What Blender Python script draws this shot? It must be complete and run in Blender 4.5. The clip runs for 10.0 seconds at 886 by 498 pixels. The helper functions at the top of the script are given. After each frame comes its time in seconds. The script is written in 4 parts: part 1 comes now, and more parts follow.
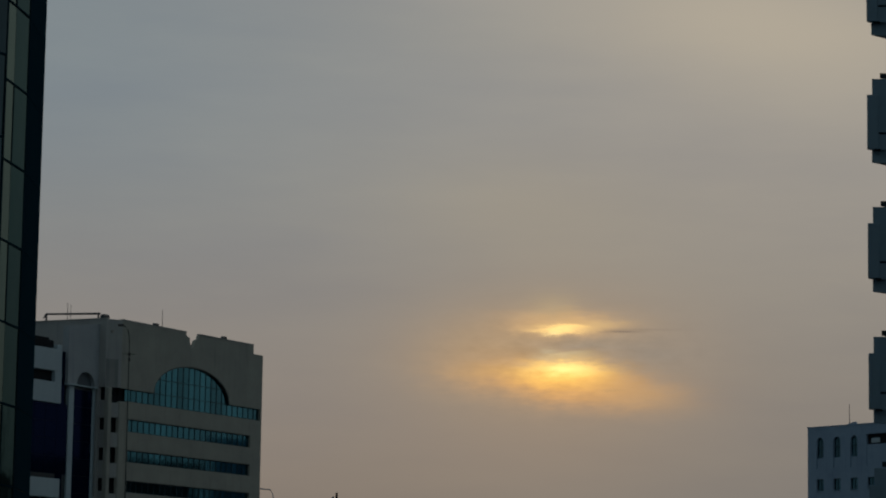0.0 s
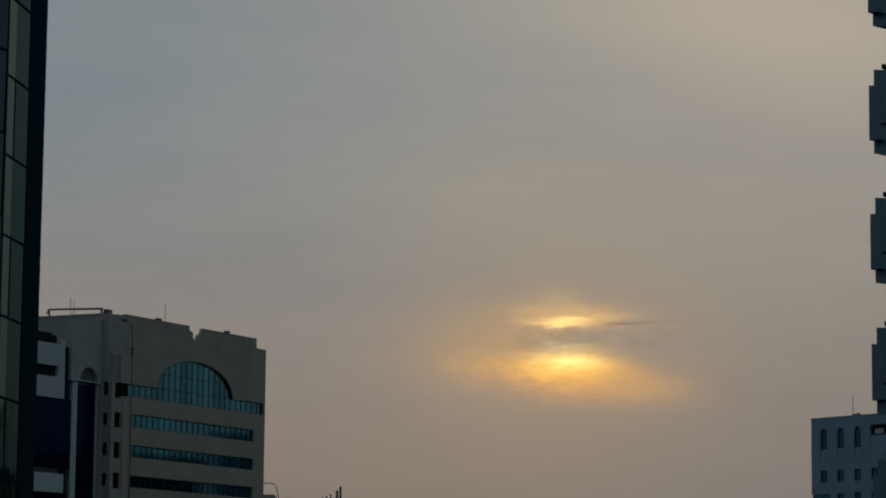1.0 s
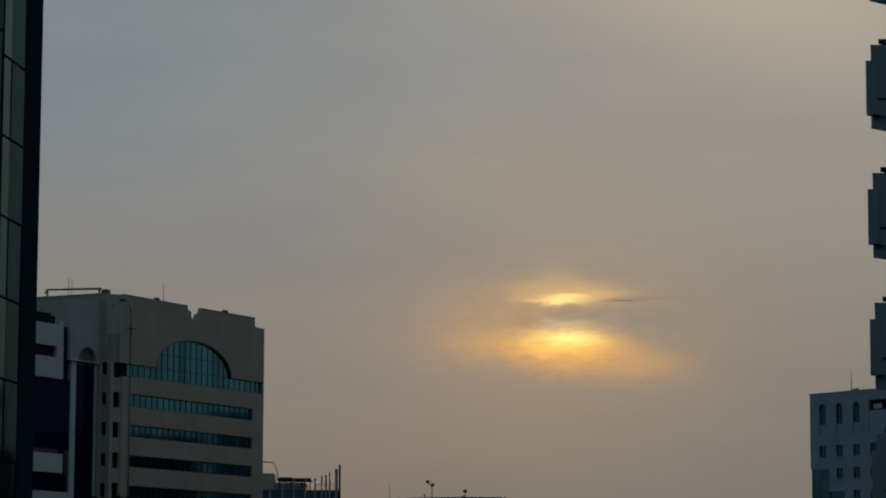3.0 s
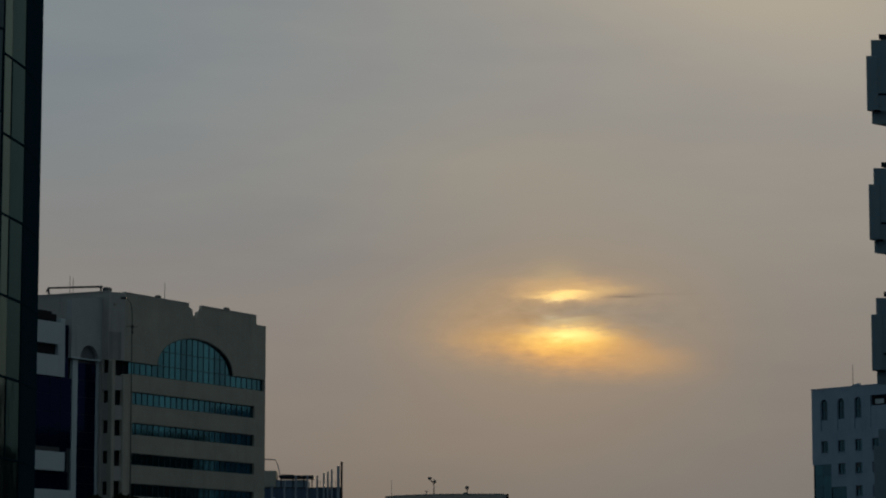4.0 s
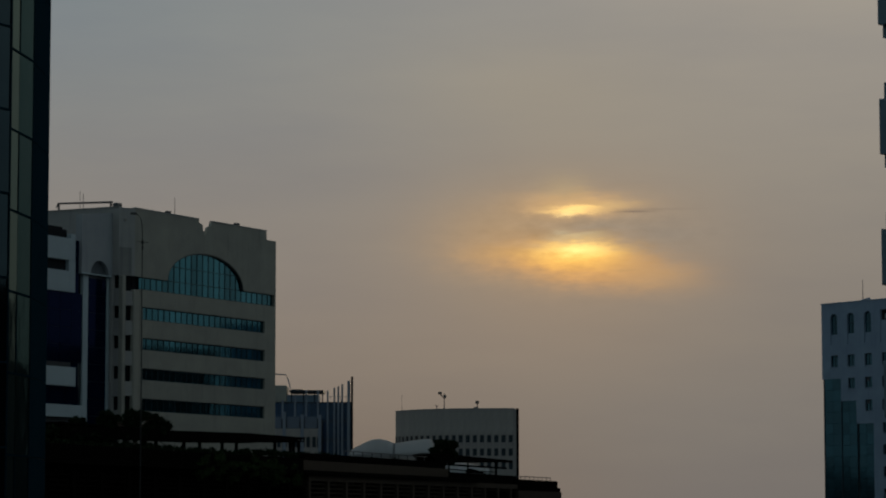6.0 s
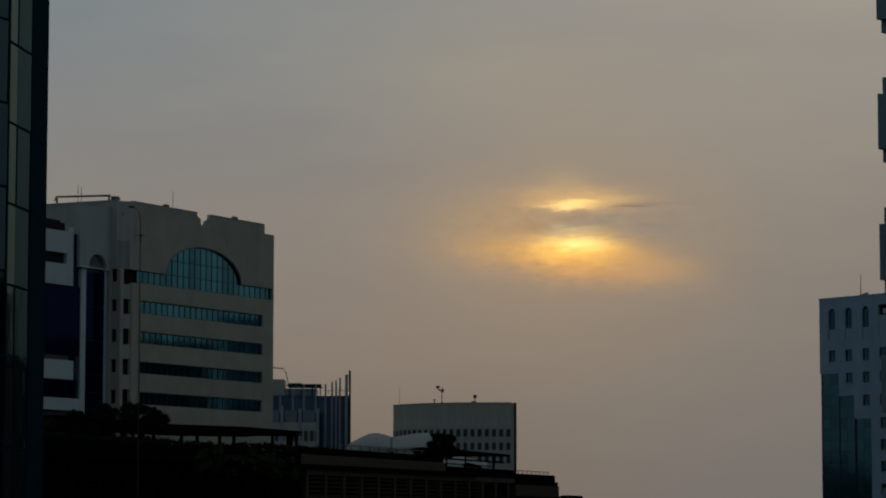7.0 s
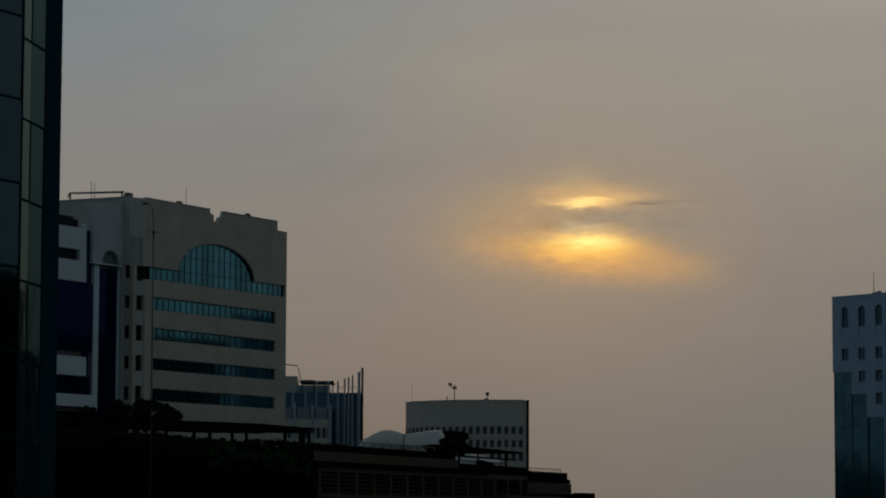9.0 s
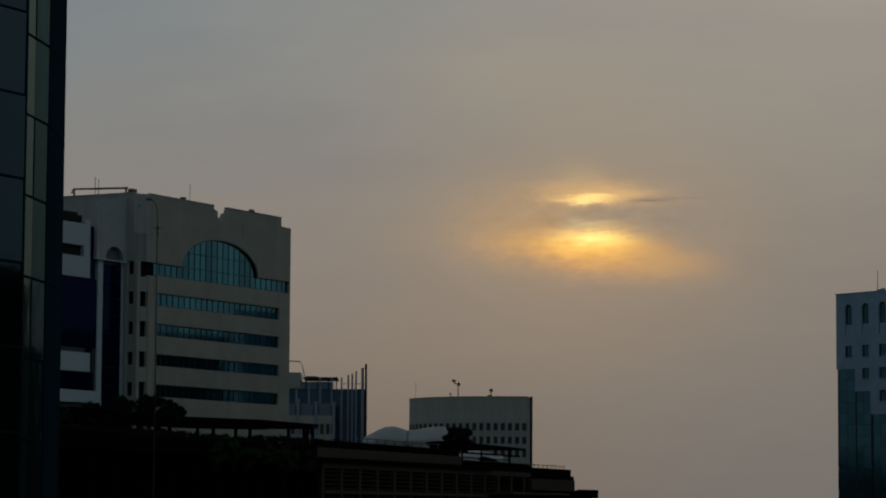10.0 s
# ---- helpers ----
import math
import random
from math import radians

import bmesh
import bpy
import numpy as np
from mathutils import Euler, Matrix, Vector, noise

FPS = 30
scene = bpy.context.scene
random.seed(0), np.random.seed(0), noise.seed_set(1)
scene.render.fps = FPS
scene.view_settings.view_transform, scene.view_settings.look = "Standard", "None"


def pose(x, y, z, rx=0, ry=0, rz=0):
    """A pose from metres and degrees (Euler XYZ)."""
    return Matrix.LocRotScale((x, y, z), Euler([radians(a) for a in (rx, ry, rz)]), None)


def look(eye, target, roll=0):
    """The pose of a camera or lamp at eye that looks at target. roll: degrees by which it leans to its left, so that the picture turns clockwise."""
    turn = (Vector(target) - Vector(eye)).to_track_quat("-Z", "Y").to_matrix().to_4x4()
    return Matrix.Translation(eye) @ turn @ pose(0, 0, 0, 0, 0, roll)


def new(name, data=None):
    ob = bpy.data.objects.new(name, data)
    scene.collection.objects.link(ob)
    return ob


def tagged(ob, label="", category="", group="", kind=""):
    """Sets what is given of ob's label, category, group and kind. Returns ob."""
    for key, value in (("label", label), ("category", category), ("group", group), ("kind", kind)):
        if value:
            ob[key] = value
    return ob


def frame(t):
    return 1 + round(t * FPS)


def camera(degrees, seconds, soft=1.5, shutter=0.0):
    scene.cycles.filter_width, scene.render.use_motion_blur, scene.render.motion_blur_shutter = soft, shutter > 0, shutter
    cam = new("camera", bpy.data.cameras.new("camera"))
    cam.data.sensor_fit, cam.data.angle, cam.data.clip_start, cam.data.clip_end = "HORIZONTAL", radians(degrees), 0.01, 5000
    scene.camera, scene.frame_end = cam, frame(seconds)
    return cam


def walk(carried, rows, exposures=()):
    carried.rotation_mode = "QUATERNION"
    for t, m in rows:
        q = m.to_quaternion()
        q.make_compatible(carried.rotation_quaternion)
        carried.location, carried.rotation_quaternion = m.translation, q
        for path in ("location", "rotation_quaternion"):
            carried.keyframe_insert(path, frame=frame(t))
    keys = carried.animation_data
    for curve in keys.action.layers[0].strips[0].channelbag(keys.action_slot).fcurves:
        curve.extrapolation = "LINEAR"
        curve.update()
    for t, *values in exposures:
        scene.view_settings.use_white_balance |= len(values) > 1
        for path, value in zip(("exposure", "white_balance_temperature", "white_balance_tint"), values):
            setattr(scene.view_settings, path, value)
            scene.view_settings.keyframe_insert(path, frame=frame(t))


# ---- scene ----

# ---- camera ----
EYE = 1.6
cam = camera(17.96, 10.0, soft=2.0)
# seconds, turn to the left, tilt up, roll (degrees); the eye stays where it is
ROWS = [
    (0.0, -0.545, 7.990, 0.891), (0.5, -0.502, 7.920, 0.868), (0.7, -0.528, 7.930, 0.775), (1.0, -0.495, 7.851, 0.582), (1.2, -0.466, 7.729, 0.412),
    (1.5, -0.502, 7.559, 0.212), (2.0, -0.515, 7.518, 0.154), (2.5, -0.536, 7.436, 0.235), (4.0, -0.521, 7.332, 0.018), (4.2, -0.483, 7.201, -0.079),
    (4.5, -0.445, 6.964, -0.207), (4.6, -0.417, 6.858, -0.213), (4.7, -0.416, 6.734, -0.208), (4.8, -0.483, 6.449, -0.195), (4.9, -0.493, 6.154, -0.216),
    (5.0, -0.485, 5.942, -0.232), (5.2, -0.415, 5.729, -0.178), (5.5, -0.338, 5.645, -0.117), (7.0, -0.356, 5.475, 0.075), (7.5, -0.288, 5.406, 0.077),
    (8.0, -0.206, 5.464, 0.167), (8.5, -0.171, 5.472, 0.267), (9.0, -0.092, 5.417, 0.229), (9.5, -0.083, 5.420, 0.232), (10.0, -0.014, 5.345, 0.332),
]
walk(cam, [(t, pose(0, 0, EYE, 90 + tilt, 0, turn) @ pose(0, 0, 0, 0, 0, roll)) for t, turn, tilt, roll in ROWS],
     exposures=[(0.0, -0.05, 6390, 10), (1.5, -0.06, 6420, 10), (4.5, -0.07, 6450, 10), (5.2, -0.1, 6520, 10), (10.0, -0.1, 6540, 10)])

# ---- sky and sun ----
SUN_AZ, SUN_EL = 3.02, 5.6        # degrees right of straight ahead, degrees up


class Nodes:
    """Short hand for node trees."""

    def __init__(self, tree):
        self.tree = tree
        tree.nodes.clear()

    def add(self, kind):
        return self.tree.nodes.new(kind)

    def plug(self, value, socket):
        if isinstance(value, bpy.types.NodeSocket):
            self.tree.links.new(value, socket)
        else:
            socket.default_value = value

    def math(self, op, a, b=0.0, c=0.0):
        n = self.add("ShaderNodeMath")
        n.operation = op
        for v, s in zip((a, b, c), n.inputs):
            self.plug(v, s)
        return n.outputs[0]

    def mix(self, fac, a, b, blend="MIX"):
        n = self.add("ShaderNodeMix")
        n.data_type, n.blend_type = "RGBA", blend
        self.plug(fac, n.inputs[0])
        for v, s in ((a, n.inputs[6]), (b, n.inputs[7])):
            self.plug((*v, 1) if isinstance(v, tuple) else v, s)
        return n.outputs[2]

    def noise(self, vec, scale, detail=3.0, rough=0.55):
        n = self.add("ShaderNodeTexNoise")
        if vec is not None:
            self.plug(vec, n.inputs["Vector"])
        n.inputs["Scale"].default_value, n.inputs["Detail"].default_value, n.inputs["Roughness"].default_value = scale, detail, rough
        return n.outputs[0]

    def ramp(self, v, lo, hi, a=0.0, b=1.0):
        n = self.add("ShaderNodeMapRange")
        n.interpolation_type = "SMOOTHSTEP"
        for x, s in zip((v, lo, hi, a, b), n.inputs):
            self.plug(x, s)
        return n.outputs[0]

    def vec(self, x, y, z):
        n = self.add("ShaderNodeCombineXYZ")
        for v, s in zip((x, y, z), n.inputs):
            self.plug(v, s)
        return n.outputs[0]


def make_world():
    w = bpy.data.worlds.new("evening_sky")
    scene.world = w
    w.use_nodes = True
    N = Nodes(w.node_tree)
    d = N.add("ShaderNodeTexCoord").outputs["Generated"]
    sep = N.add("ShaderNodeSeparateXYZ")
    N.plug(d, sep.inputs[0])
    x, y, z = sep.outputs
    deg = 70.4738                # cloud places below count in steps of 0.813 degrees
    az = N.math("MULTIPLY", N.math("ARCTAN2", x, y), deg)
    el = N.math("MULTIPLY", N.math("ARCSINE", z), deg)
    # ragged edges for the clouds
    wob = N.math("SUBTRACT", N.noise(N.vec(N.math("MULTIPLY", az, 0.35), N.math("MULTIPLY", el, 1.5), 0.0), 1.0, 4.0, 0.6), 0.5)
    wob2 = N.math("SUBTRACT", N.noise(N.vec(N.math("MULTIPLY", az, 1.2), N.math("MULTIPLY", el, 5.0), 3.0), 1.0, 3.0, 0.6), 0.5)
    puff = N.math("SUBTRACT", N.noise(N.vec(N.math("MULTIPLY", az, 1.7), N.math("MULTIPLY", el, 4.2), 5.0), 1.0, 4.0, 0.55), 0.5)
    elw = N.math("ADD", N.math("MULTIPLY_ADD", wob, 0.45, el), N.math("MULTIPLY_ADD", wob2, 0.20, N.math("MULTIPLY", puff, 0.20)))
    azw = N.math("ADD", N.math("MULTIPLY_ADD", wob, 0.7, az), N.math("MULTIPLY", puff, 0.5))

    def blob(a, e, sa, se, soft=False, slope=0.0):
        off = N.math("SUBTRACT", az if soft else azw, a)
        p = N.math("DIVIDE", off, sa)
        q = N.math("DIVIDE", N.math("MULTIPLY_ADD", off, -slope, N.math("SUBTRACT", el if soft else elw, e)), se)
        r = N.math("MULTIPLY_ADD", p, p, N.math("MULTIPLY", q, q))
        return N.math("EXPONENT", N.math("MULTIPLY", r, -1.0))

    # hazy veil: bluish to the left and overhead, warm towards the sun, dull near the ground, dimmer and bluer behind
    side = N.ramp(az, -11.0, 9.0)
    high = N.mix(side, (0.208, 0.244, 0.262), (0.335, 0.310, 0.274))
    mid = N.mix(side, (0.247, 0.213, 0.188), (0.224, 0.205, 0.183))
    low = N.mix(N.ramp(az, -2.0, 8.0), (0.128, 0.117, 0.108), (0.126, 0.142, 0.152))
    veil = N.mix(N.ramp(el, -1.0, 6.6), low, mid)
    veil = N.mix(N.ramp(el, 4.0, 14.5), veil, high)
    around = N.ramp(y, 0.96, -0.3)
    veil = N.mix(around, veil, (0.128, 0.180, 0.205))
    over = N.ramp(z, 0.25, 0.9)
    veil = N.mix(over, veil, (0.168, 0.210, 0.230))
    streaks = N.noise(N.vec(N.math("MULTIPLY", az, 0.06), N.math("MULTIPLY", el, 0.32), 7.0), 1.0, 4.0, 0.55)
    veil = N.mix(1.0, veil, N.vec(*[N.math("MULTIPLY_ADD", streaks, k, 1.0 - 0.5 * k) for k in (0.34, 0.27, 0.10)]), "MULTIPLY")
    fine = N.noise(N.vec(N.math("MULTIPLY", az, 0.22), N.math("MULTIPLY", el, 0.95), 11.0), 1.0, 5.0, 0.6)
    veil = N.mix(1.0, veil, N.vec(*[N.math("MULTIPLY_ADD", fine, k, 1.0 - 0.5 * k) for k in (0.12, 0.10, 0.06)]), "MULTIPLY")
    total = veil

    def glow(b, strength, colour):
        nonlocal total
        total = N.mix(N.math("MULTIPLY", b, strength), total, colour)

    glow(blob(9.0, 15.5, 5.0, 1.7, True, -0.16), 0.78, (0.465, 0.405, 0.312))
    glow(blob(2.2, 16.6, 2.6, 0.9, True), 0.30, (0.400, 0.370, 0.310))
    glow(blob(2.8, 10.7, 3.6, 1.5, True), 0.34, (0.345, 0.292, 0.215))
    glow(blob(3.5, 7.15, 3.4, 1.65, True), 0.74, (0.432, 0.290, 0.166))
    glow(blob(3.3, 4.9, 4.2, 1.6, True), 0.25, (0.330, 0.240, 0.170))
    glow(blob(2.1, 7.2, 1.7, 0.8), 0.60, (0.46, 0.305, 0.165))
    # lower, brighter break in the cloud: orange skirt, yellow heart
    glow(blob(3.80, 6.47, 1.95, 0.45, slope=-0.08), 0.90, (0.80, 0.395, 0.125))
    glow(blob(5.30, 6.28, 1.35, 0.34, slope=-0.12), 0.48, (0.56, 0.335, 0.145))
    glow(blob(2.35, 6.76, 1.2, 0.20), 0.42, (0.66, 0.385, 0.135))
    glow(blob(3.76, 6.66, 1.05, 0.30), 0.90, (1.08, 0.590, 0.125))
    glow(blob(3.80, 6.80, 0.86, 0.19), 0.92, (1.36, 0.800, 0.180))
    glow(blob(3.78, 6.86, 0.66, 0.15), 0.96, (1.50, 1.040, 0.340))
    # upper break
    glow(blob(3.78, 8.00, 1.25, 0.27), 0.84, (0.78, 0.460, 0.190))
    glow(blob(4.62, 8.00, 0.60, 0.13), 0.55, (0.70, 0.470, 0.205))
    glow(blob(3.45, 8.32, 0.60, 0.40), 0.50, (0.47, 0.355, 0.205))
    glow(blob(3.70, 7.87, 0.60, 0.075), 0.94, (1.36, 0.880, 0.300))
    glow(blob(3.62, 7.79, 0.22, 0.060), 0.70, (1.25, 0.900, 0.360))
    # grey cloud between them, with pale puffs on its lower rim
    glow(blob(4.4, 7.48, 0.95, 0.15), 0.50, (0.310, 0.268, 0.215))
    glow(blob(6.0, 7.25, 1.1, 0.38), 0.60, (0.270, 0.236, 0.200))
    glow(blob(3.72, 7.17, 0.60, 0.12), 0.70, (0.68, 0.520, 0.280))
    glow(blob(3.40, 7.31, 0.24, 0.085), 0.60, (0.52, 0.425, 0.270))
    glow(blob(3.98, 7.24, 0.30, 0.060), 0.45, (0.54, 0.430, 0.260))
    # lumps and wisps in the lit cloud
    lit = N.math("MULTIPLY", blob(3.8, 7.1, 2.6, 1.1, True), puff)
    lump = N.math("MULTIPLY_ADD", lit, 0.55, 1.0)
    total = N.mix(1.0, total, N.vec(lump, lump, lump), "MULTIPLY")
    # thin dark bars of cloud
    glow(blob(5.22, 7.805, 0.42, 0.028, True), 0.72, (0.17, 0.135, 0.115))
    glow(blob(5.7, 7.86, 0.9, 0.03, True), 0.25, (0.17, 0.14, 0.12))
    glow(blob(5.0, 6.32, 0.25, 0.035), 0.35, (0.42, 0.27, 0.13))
    # dull ground light below the horizon
    total = N.mix(N.ramp(z, 0.0, -0.05), total, (0.05, 0.047, 0.042))
    sky = N.add("ShaderNodeTexSky")
    sky.sky_type, sky.sun_disc = "NISHITA", False
    sky.sun_elevation, sky.sun_rotation = radians(SUN_EL), radians(SUN_AZ)
    bg1, bg2, both, out = N.add("ShaderNodeBackground"), N.add("ShaderNodeBackground"), N.add("ShaderNodeAddShader"), N.add("ShaderNodeOutputWorld")
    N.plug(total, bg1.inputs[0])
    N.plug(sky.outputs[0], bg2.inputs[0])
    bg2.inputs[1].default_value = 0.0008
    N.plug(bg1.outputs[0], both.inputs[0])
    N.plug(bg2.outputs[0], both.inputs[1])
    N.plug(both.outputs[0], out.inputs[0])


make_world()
sun = new("sun", bpy.data.lights.new("sun", "SUN"))
sun.data.energy, sun.data.angle, sun.data.color = 0.5, radians(12), (1.0, 0.78, 0.5)
a, e = radians(SUN_AZ), radians(SUN_EL)
sun.matrix_world = look((0, 0, 0), (-math.sin(a) * math.cos(e), -math.cos(a) * math.cos(e), -math.sin(e)))


# ---- materials ----
def wall_paint(name, colour, rough=0.85, stain=0.18, scale=0.35, streak=0.0, bump=0.15, fine=9.0, gloss=0.4):
    m = bpy.data.materials.new(name)
    m.use_nodes = True
    N = Nodes(m.node_tree)
    p = N.add("ShaderNodeTexCoord").outputs["Object"]
    big = N.noise(p, scale, 4.0, 0.6)
    small = N.noise(p, fine, 3.0, 0.6)
    s = N.math("ADD", N.math("MULTIPLY", N.math("SUBTRACT", big, 0.5), 2 * stain), N.math("MULTIPLY", N.math("SUBTRACT", small, 0.5), stain))
    if streak:
        sep = N.add("ShaderNodeSeparateXYZ")
        N.plug(p, sep.inputs[0])
        run = N.noise(N.vec(N.math("MULTIPLY", sep.outputs[0], 1.7), N.math("MULTIPLY", sep.outputs[1], 1.7), N.math("MULTIPLY", sep.outputs[2], 0.12)), 1.0, 4.0, 0.65)
        s = N.math("SUBTRACT", s, N.math("MULTIPLY", N.ramp(run, 0.5, 0.75), streak))
    rnd = N.add("ShaderNodeObjectInfo").outputs["Random"]
    s = N.math("ADD", s, N.math("MULTIPLY", N.math("SUBTRACT", rnd, 0.5), 0.08))
    f = N.math("ADD", s, 1.0)
    col = N.mix(1.0, colour, N.vec(f, f, N.math("MULTIPLY_ADD", s, 0.8, 1.0)), "MULTIPLY")
    b = N.add("ShaderNodeBsdfPrincipled")
    b.inputs["Specular IOR Level"].default_value = gloss
    N.plug(col, b.inputs["Base Color"])
    N.plug(N.math("MULTIPLY_ADD", small, 0.15, rough - 0.08), b.inputs["Roughness"])
    bp = N.add("ShaderNodeBump")
    bp.inputs["Strength"].default_value, bp.inputs["Distance"].default_value = bump, 0.03
    N.plug(small, bp.inputs["Height"])
    N.plug(bp.outputs[0], b.inputs["Normal"])
    N.plug(b.outputs[0], N.add("ShaderNodeOutputMaterial").inputs[0])
    return m


def coated_glass(name, colour, metal=0.85, rough=0.07, vary=0.35, wave=0.25, gloss=0.5, edge=(1.0, 1.0, 1.0)):
    """Mirror-coated, tinted facade glass; each pane sits a little askew."""
    m = bpy.data.materials.new(name)
    m.use_nodes = True
    N = Nodes(m.node_tree)
    p = N.add("ShaderNodeTexCoord").outputs["Object"]
    rnd = N.add("ShaderNodeObjectInfo").outputs["Random"]
    dust = N.noise(p, 0.8, 4.0, 0.6)
    f = N.math("ADD", N.math("MULTIPLY_ADD", N.math("SUBTRACT", rnd, 0.5), vary, 1.0), N.math("MULTIPLY", N.math("SUBTRACT", dust, 0.5), 0.3))
    b = N.add("ShaderNodeBsdfPrincipled")
    N.plug(N.mix(1.0, colour, N.vec(f, f, f), "MULTIPLY"), b.inputs["Base Color"])
    b.inputs["Metallic"].default_value = metal
    b.inputs["Specular IOR Level"].default_value = gloss
    b.inputs["Specular Tint"].default_value = (*edge, 1)
    N.plug(N.math("MULTIPLY_ADD", dust, 0.08, rough - 0.03), b.inputs["Roughness"])
    bp = N.add("ShaderNodeBump")
    bp.inputs["Strength"].default_value, bp.inputs["Distance"].default_value = wave, 0.02
    N.plug(N.noise(p, 1.1, 1.0, 0.4), bp.inputs["Height"])
    N.plug(bp.outputs[0], b.inputs["Normal"])
    N.plug(b.outputs[0], N.add("ShaderNodeOutputMaterial").inputs[0])
    return m


def metal_paint(name, colour, rough=0.45, metal=0.3):
    m = wall_paint(name, colour, rough, 0.12, 0.8, 0.0, 0.05, 14.0)
    m.node_tree.nodes["Principled BSDF"].inputs["Metallic"].default_value = metal
    return m


BEIGE = wall_paint("beige_plaster", (0.282, 0.276, 0.238), stain=0.26, streak=0.18)
BEIGE_SIDE = wall_paint("grey_plaster", (0.300, 0.295, 0.280), streak=0.14)
WHITE_CLAD = wall_paint("white_cladding", (0.335, 0.405, 0.435), 0.6, 0.14, streak=0.08)
TEAL = coated_glass("teal_glass", (0.034, 0.156, 0.205), 0.97, vary=0.6)
NAVY = coated_glass("navy_glass", (0.001, 0.007, 0.026), 0.4, vary=0.15, gloss=0.05, edge=(0.15, 0.40, 0.95))
BLUE = coated_glass("blue_glass", (0.050, 0.115, 0.235), 0.7)
SMOKE = coated_glass("smoked_green_glass", (0.032, 0.066, 0.066), 0.95, 0.05, 0.45, 0.3, edge=(0.56, 0.64, 0.63))
DEEP = coated_glass("deep_blue_glass", (0.013, 0.036, 0.050), 0.95, 0.05, 0.25)
TOWER_GLASS = coated_glass("dark_teal_glass", (0.024, 0.086, 0.112), 0.7, 0.1, 0.35)
DARK = wall_paint("dark_interior", (0.012, 0.014, 0.017), 0.9, 0.2, gloss=0.1)
FRAME = metal_paint("dark_window_frame", (0.025, 0.035, 0.042), 0.4, 0.5)
FRAME_TEAL = metal_paint("teal_window_frame", (0.010, 0.040, 0.050), 0.4, 0.6)
BLACK_METAL = metal_paint("black_metal_panel", (0.010, 0.020, 0.030), 0.6, 0.1)
BLUEGREY = wall_paint("blue_grey_plaster", (0.205, 0.280, 0.365), stain=0.28, streak=0.18)
BALCONY = wall_paint("blue_grey_balcony_paint", (0.27, 0.375, 0.44), streak=0.06)
DARKER_PLASTER = wall_paint("darker_plaster", (0.215, 0.213, 0.200), stain=0.3, streak=0.25)
CONCRETE = wall_paint("pale_concrete", (0.275, 0.256, 0.234), stain=0.25, streak=0.25)
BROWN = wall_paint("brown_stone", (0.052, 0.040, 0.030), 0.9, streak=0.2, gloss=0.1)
# the podium's deep shade is put into this near-black brown
DARKBROWN = wall_paint("near_black_brown", (0.0050, 0.0045, 0.0040), 0.95, gloss=0.0)
FABRIC = wall_paint("white_tent_fabric", (0.44, 0.46, 0.47), 0.7, 0.08)
STEEL = metal_paint("grey_steel", (0.09, 0.09, 0.09), 0.5, 0.5)
PALESTEEL = metal_paint("pale_grey_fin", (0.20, 0.23, 0.27), 0.5, 0.3)
BLUEGREY_FAR = wall_paint("grey_block_plaster", (0.085, 0.095, 0.100))
DARK_BLOCK = wall_paint("dark_block_stone", (0.030, 0.033, 0.034), 0.9, 0.3, 0.2, gloss=0.1)
GABLE = wall_paint("pale_grey_plaster", (0.300, 0.318, 0.330), stain=0.22, streak=0.14)
LAMP_GREY = wall_paint("lamp_post_paint", (0.050, 0.052, 0.052), 0.9, gloss=0.02)
PALE_BLUE = wall_paint("pale_blue_plaster", (0.18, 0.21, 0.25), streak=0.1)
GREYBLUE = coated_glass("grey_blue_glass", (0.12, 0.16, 0.22), 0.6, 0.2)
MATT_BLACK = wall_paint("matt_black_panel", (0.006, 0.023, 0.036), 1.0, gloss=0.0)
SMOKE_DARK = coated_glass("dark_smoked_glass", (0.020, 0.043, 0.043), 0.95, 0.05, 0.45, 0.3, edge=(0.41, 0.48, 0.50))
NICHE = wall_paint("grey_niche_plaster", (0.09, 0.10, 0.11), streak=0.1)
FRAME_DIM = metal_paint("dim_teal_frame", (0.016, 0.056, 0.072), 0.5, 0.3)
ASPHALT = wall_paint("asphalt", (0.05, 0.05, 0.052), 0.9, 0.15, 0.05)
LEAF = wall_paint("dark_foliage", (0.009, 0.018, 0.007), 0.9, 0.4, 1.5, gloss=0.05)
LEAF_GREEN = wall_paint("green_climber", (0.020, 0.040, 0.012), 0.9, 0.4, 1.5, gloss=0.05)
LOUVRE = wall_paint("dark_louvre_paint", (0.034, 0.026, 0.019), 0.9, 0.4, 0.5, gloss=0.05)
BARK = wall_paint("bark", (0.07, 0.05, 0.035), 0.9, 0.3, 2.0)


# ---- building blocks ----
def grown(sx, sy):
    """A plan scale: a building's module is sx long and sy deep."""
    return Matrix.Diagonal((sx, sy, 1.0, 1.0))



def box(bm, x0, x1, y0, y1, z0, z1, bevel=0.0):
    v = [bm.verts.new(p) for p in ((x0, y0, z0), (x1, y0, z0), (x1, y1, z0), (x0, y1, z0), (x0, y0, z1), (x1, y0, z1), (x1, y1, z1), (x0, y1, z1))]
    fs = [bm.faces.new([v[i] for i in q]) for q in ((3, 2, 1, 0), (4, 5, 6, 7), (0, 1, 5, 4), (1, 2, 6, 5), (2, 3, 7, 6), (3, 0, 4, 7))]
    if bevel:
        bmesh.ops.bevel(bm, geom=list({e for f in fs for e in f.edges}), offset=bevel, segments=1, affect="EDGES")
    return bm


def boxes(*rows, bevel=0.0):
    bm = bmesh.new()
    for r in rows:
        box(bm, *r, bevel=bevel)
    return bm


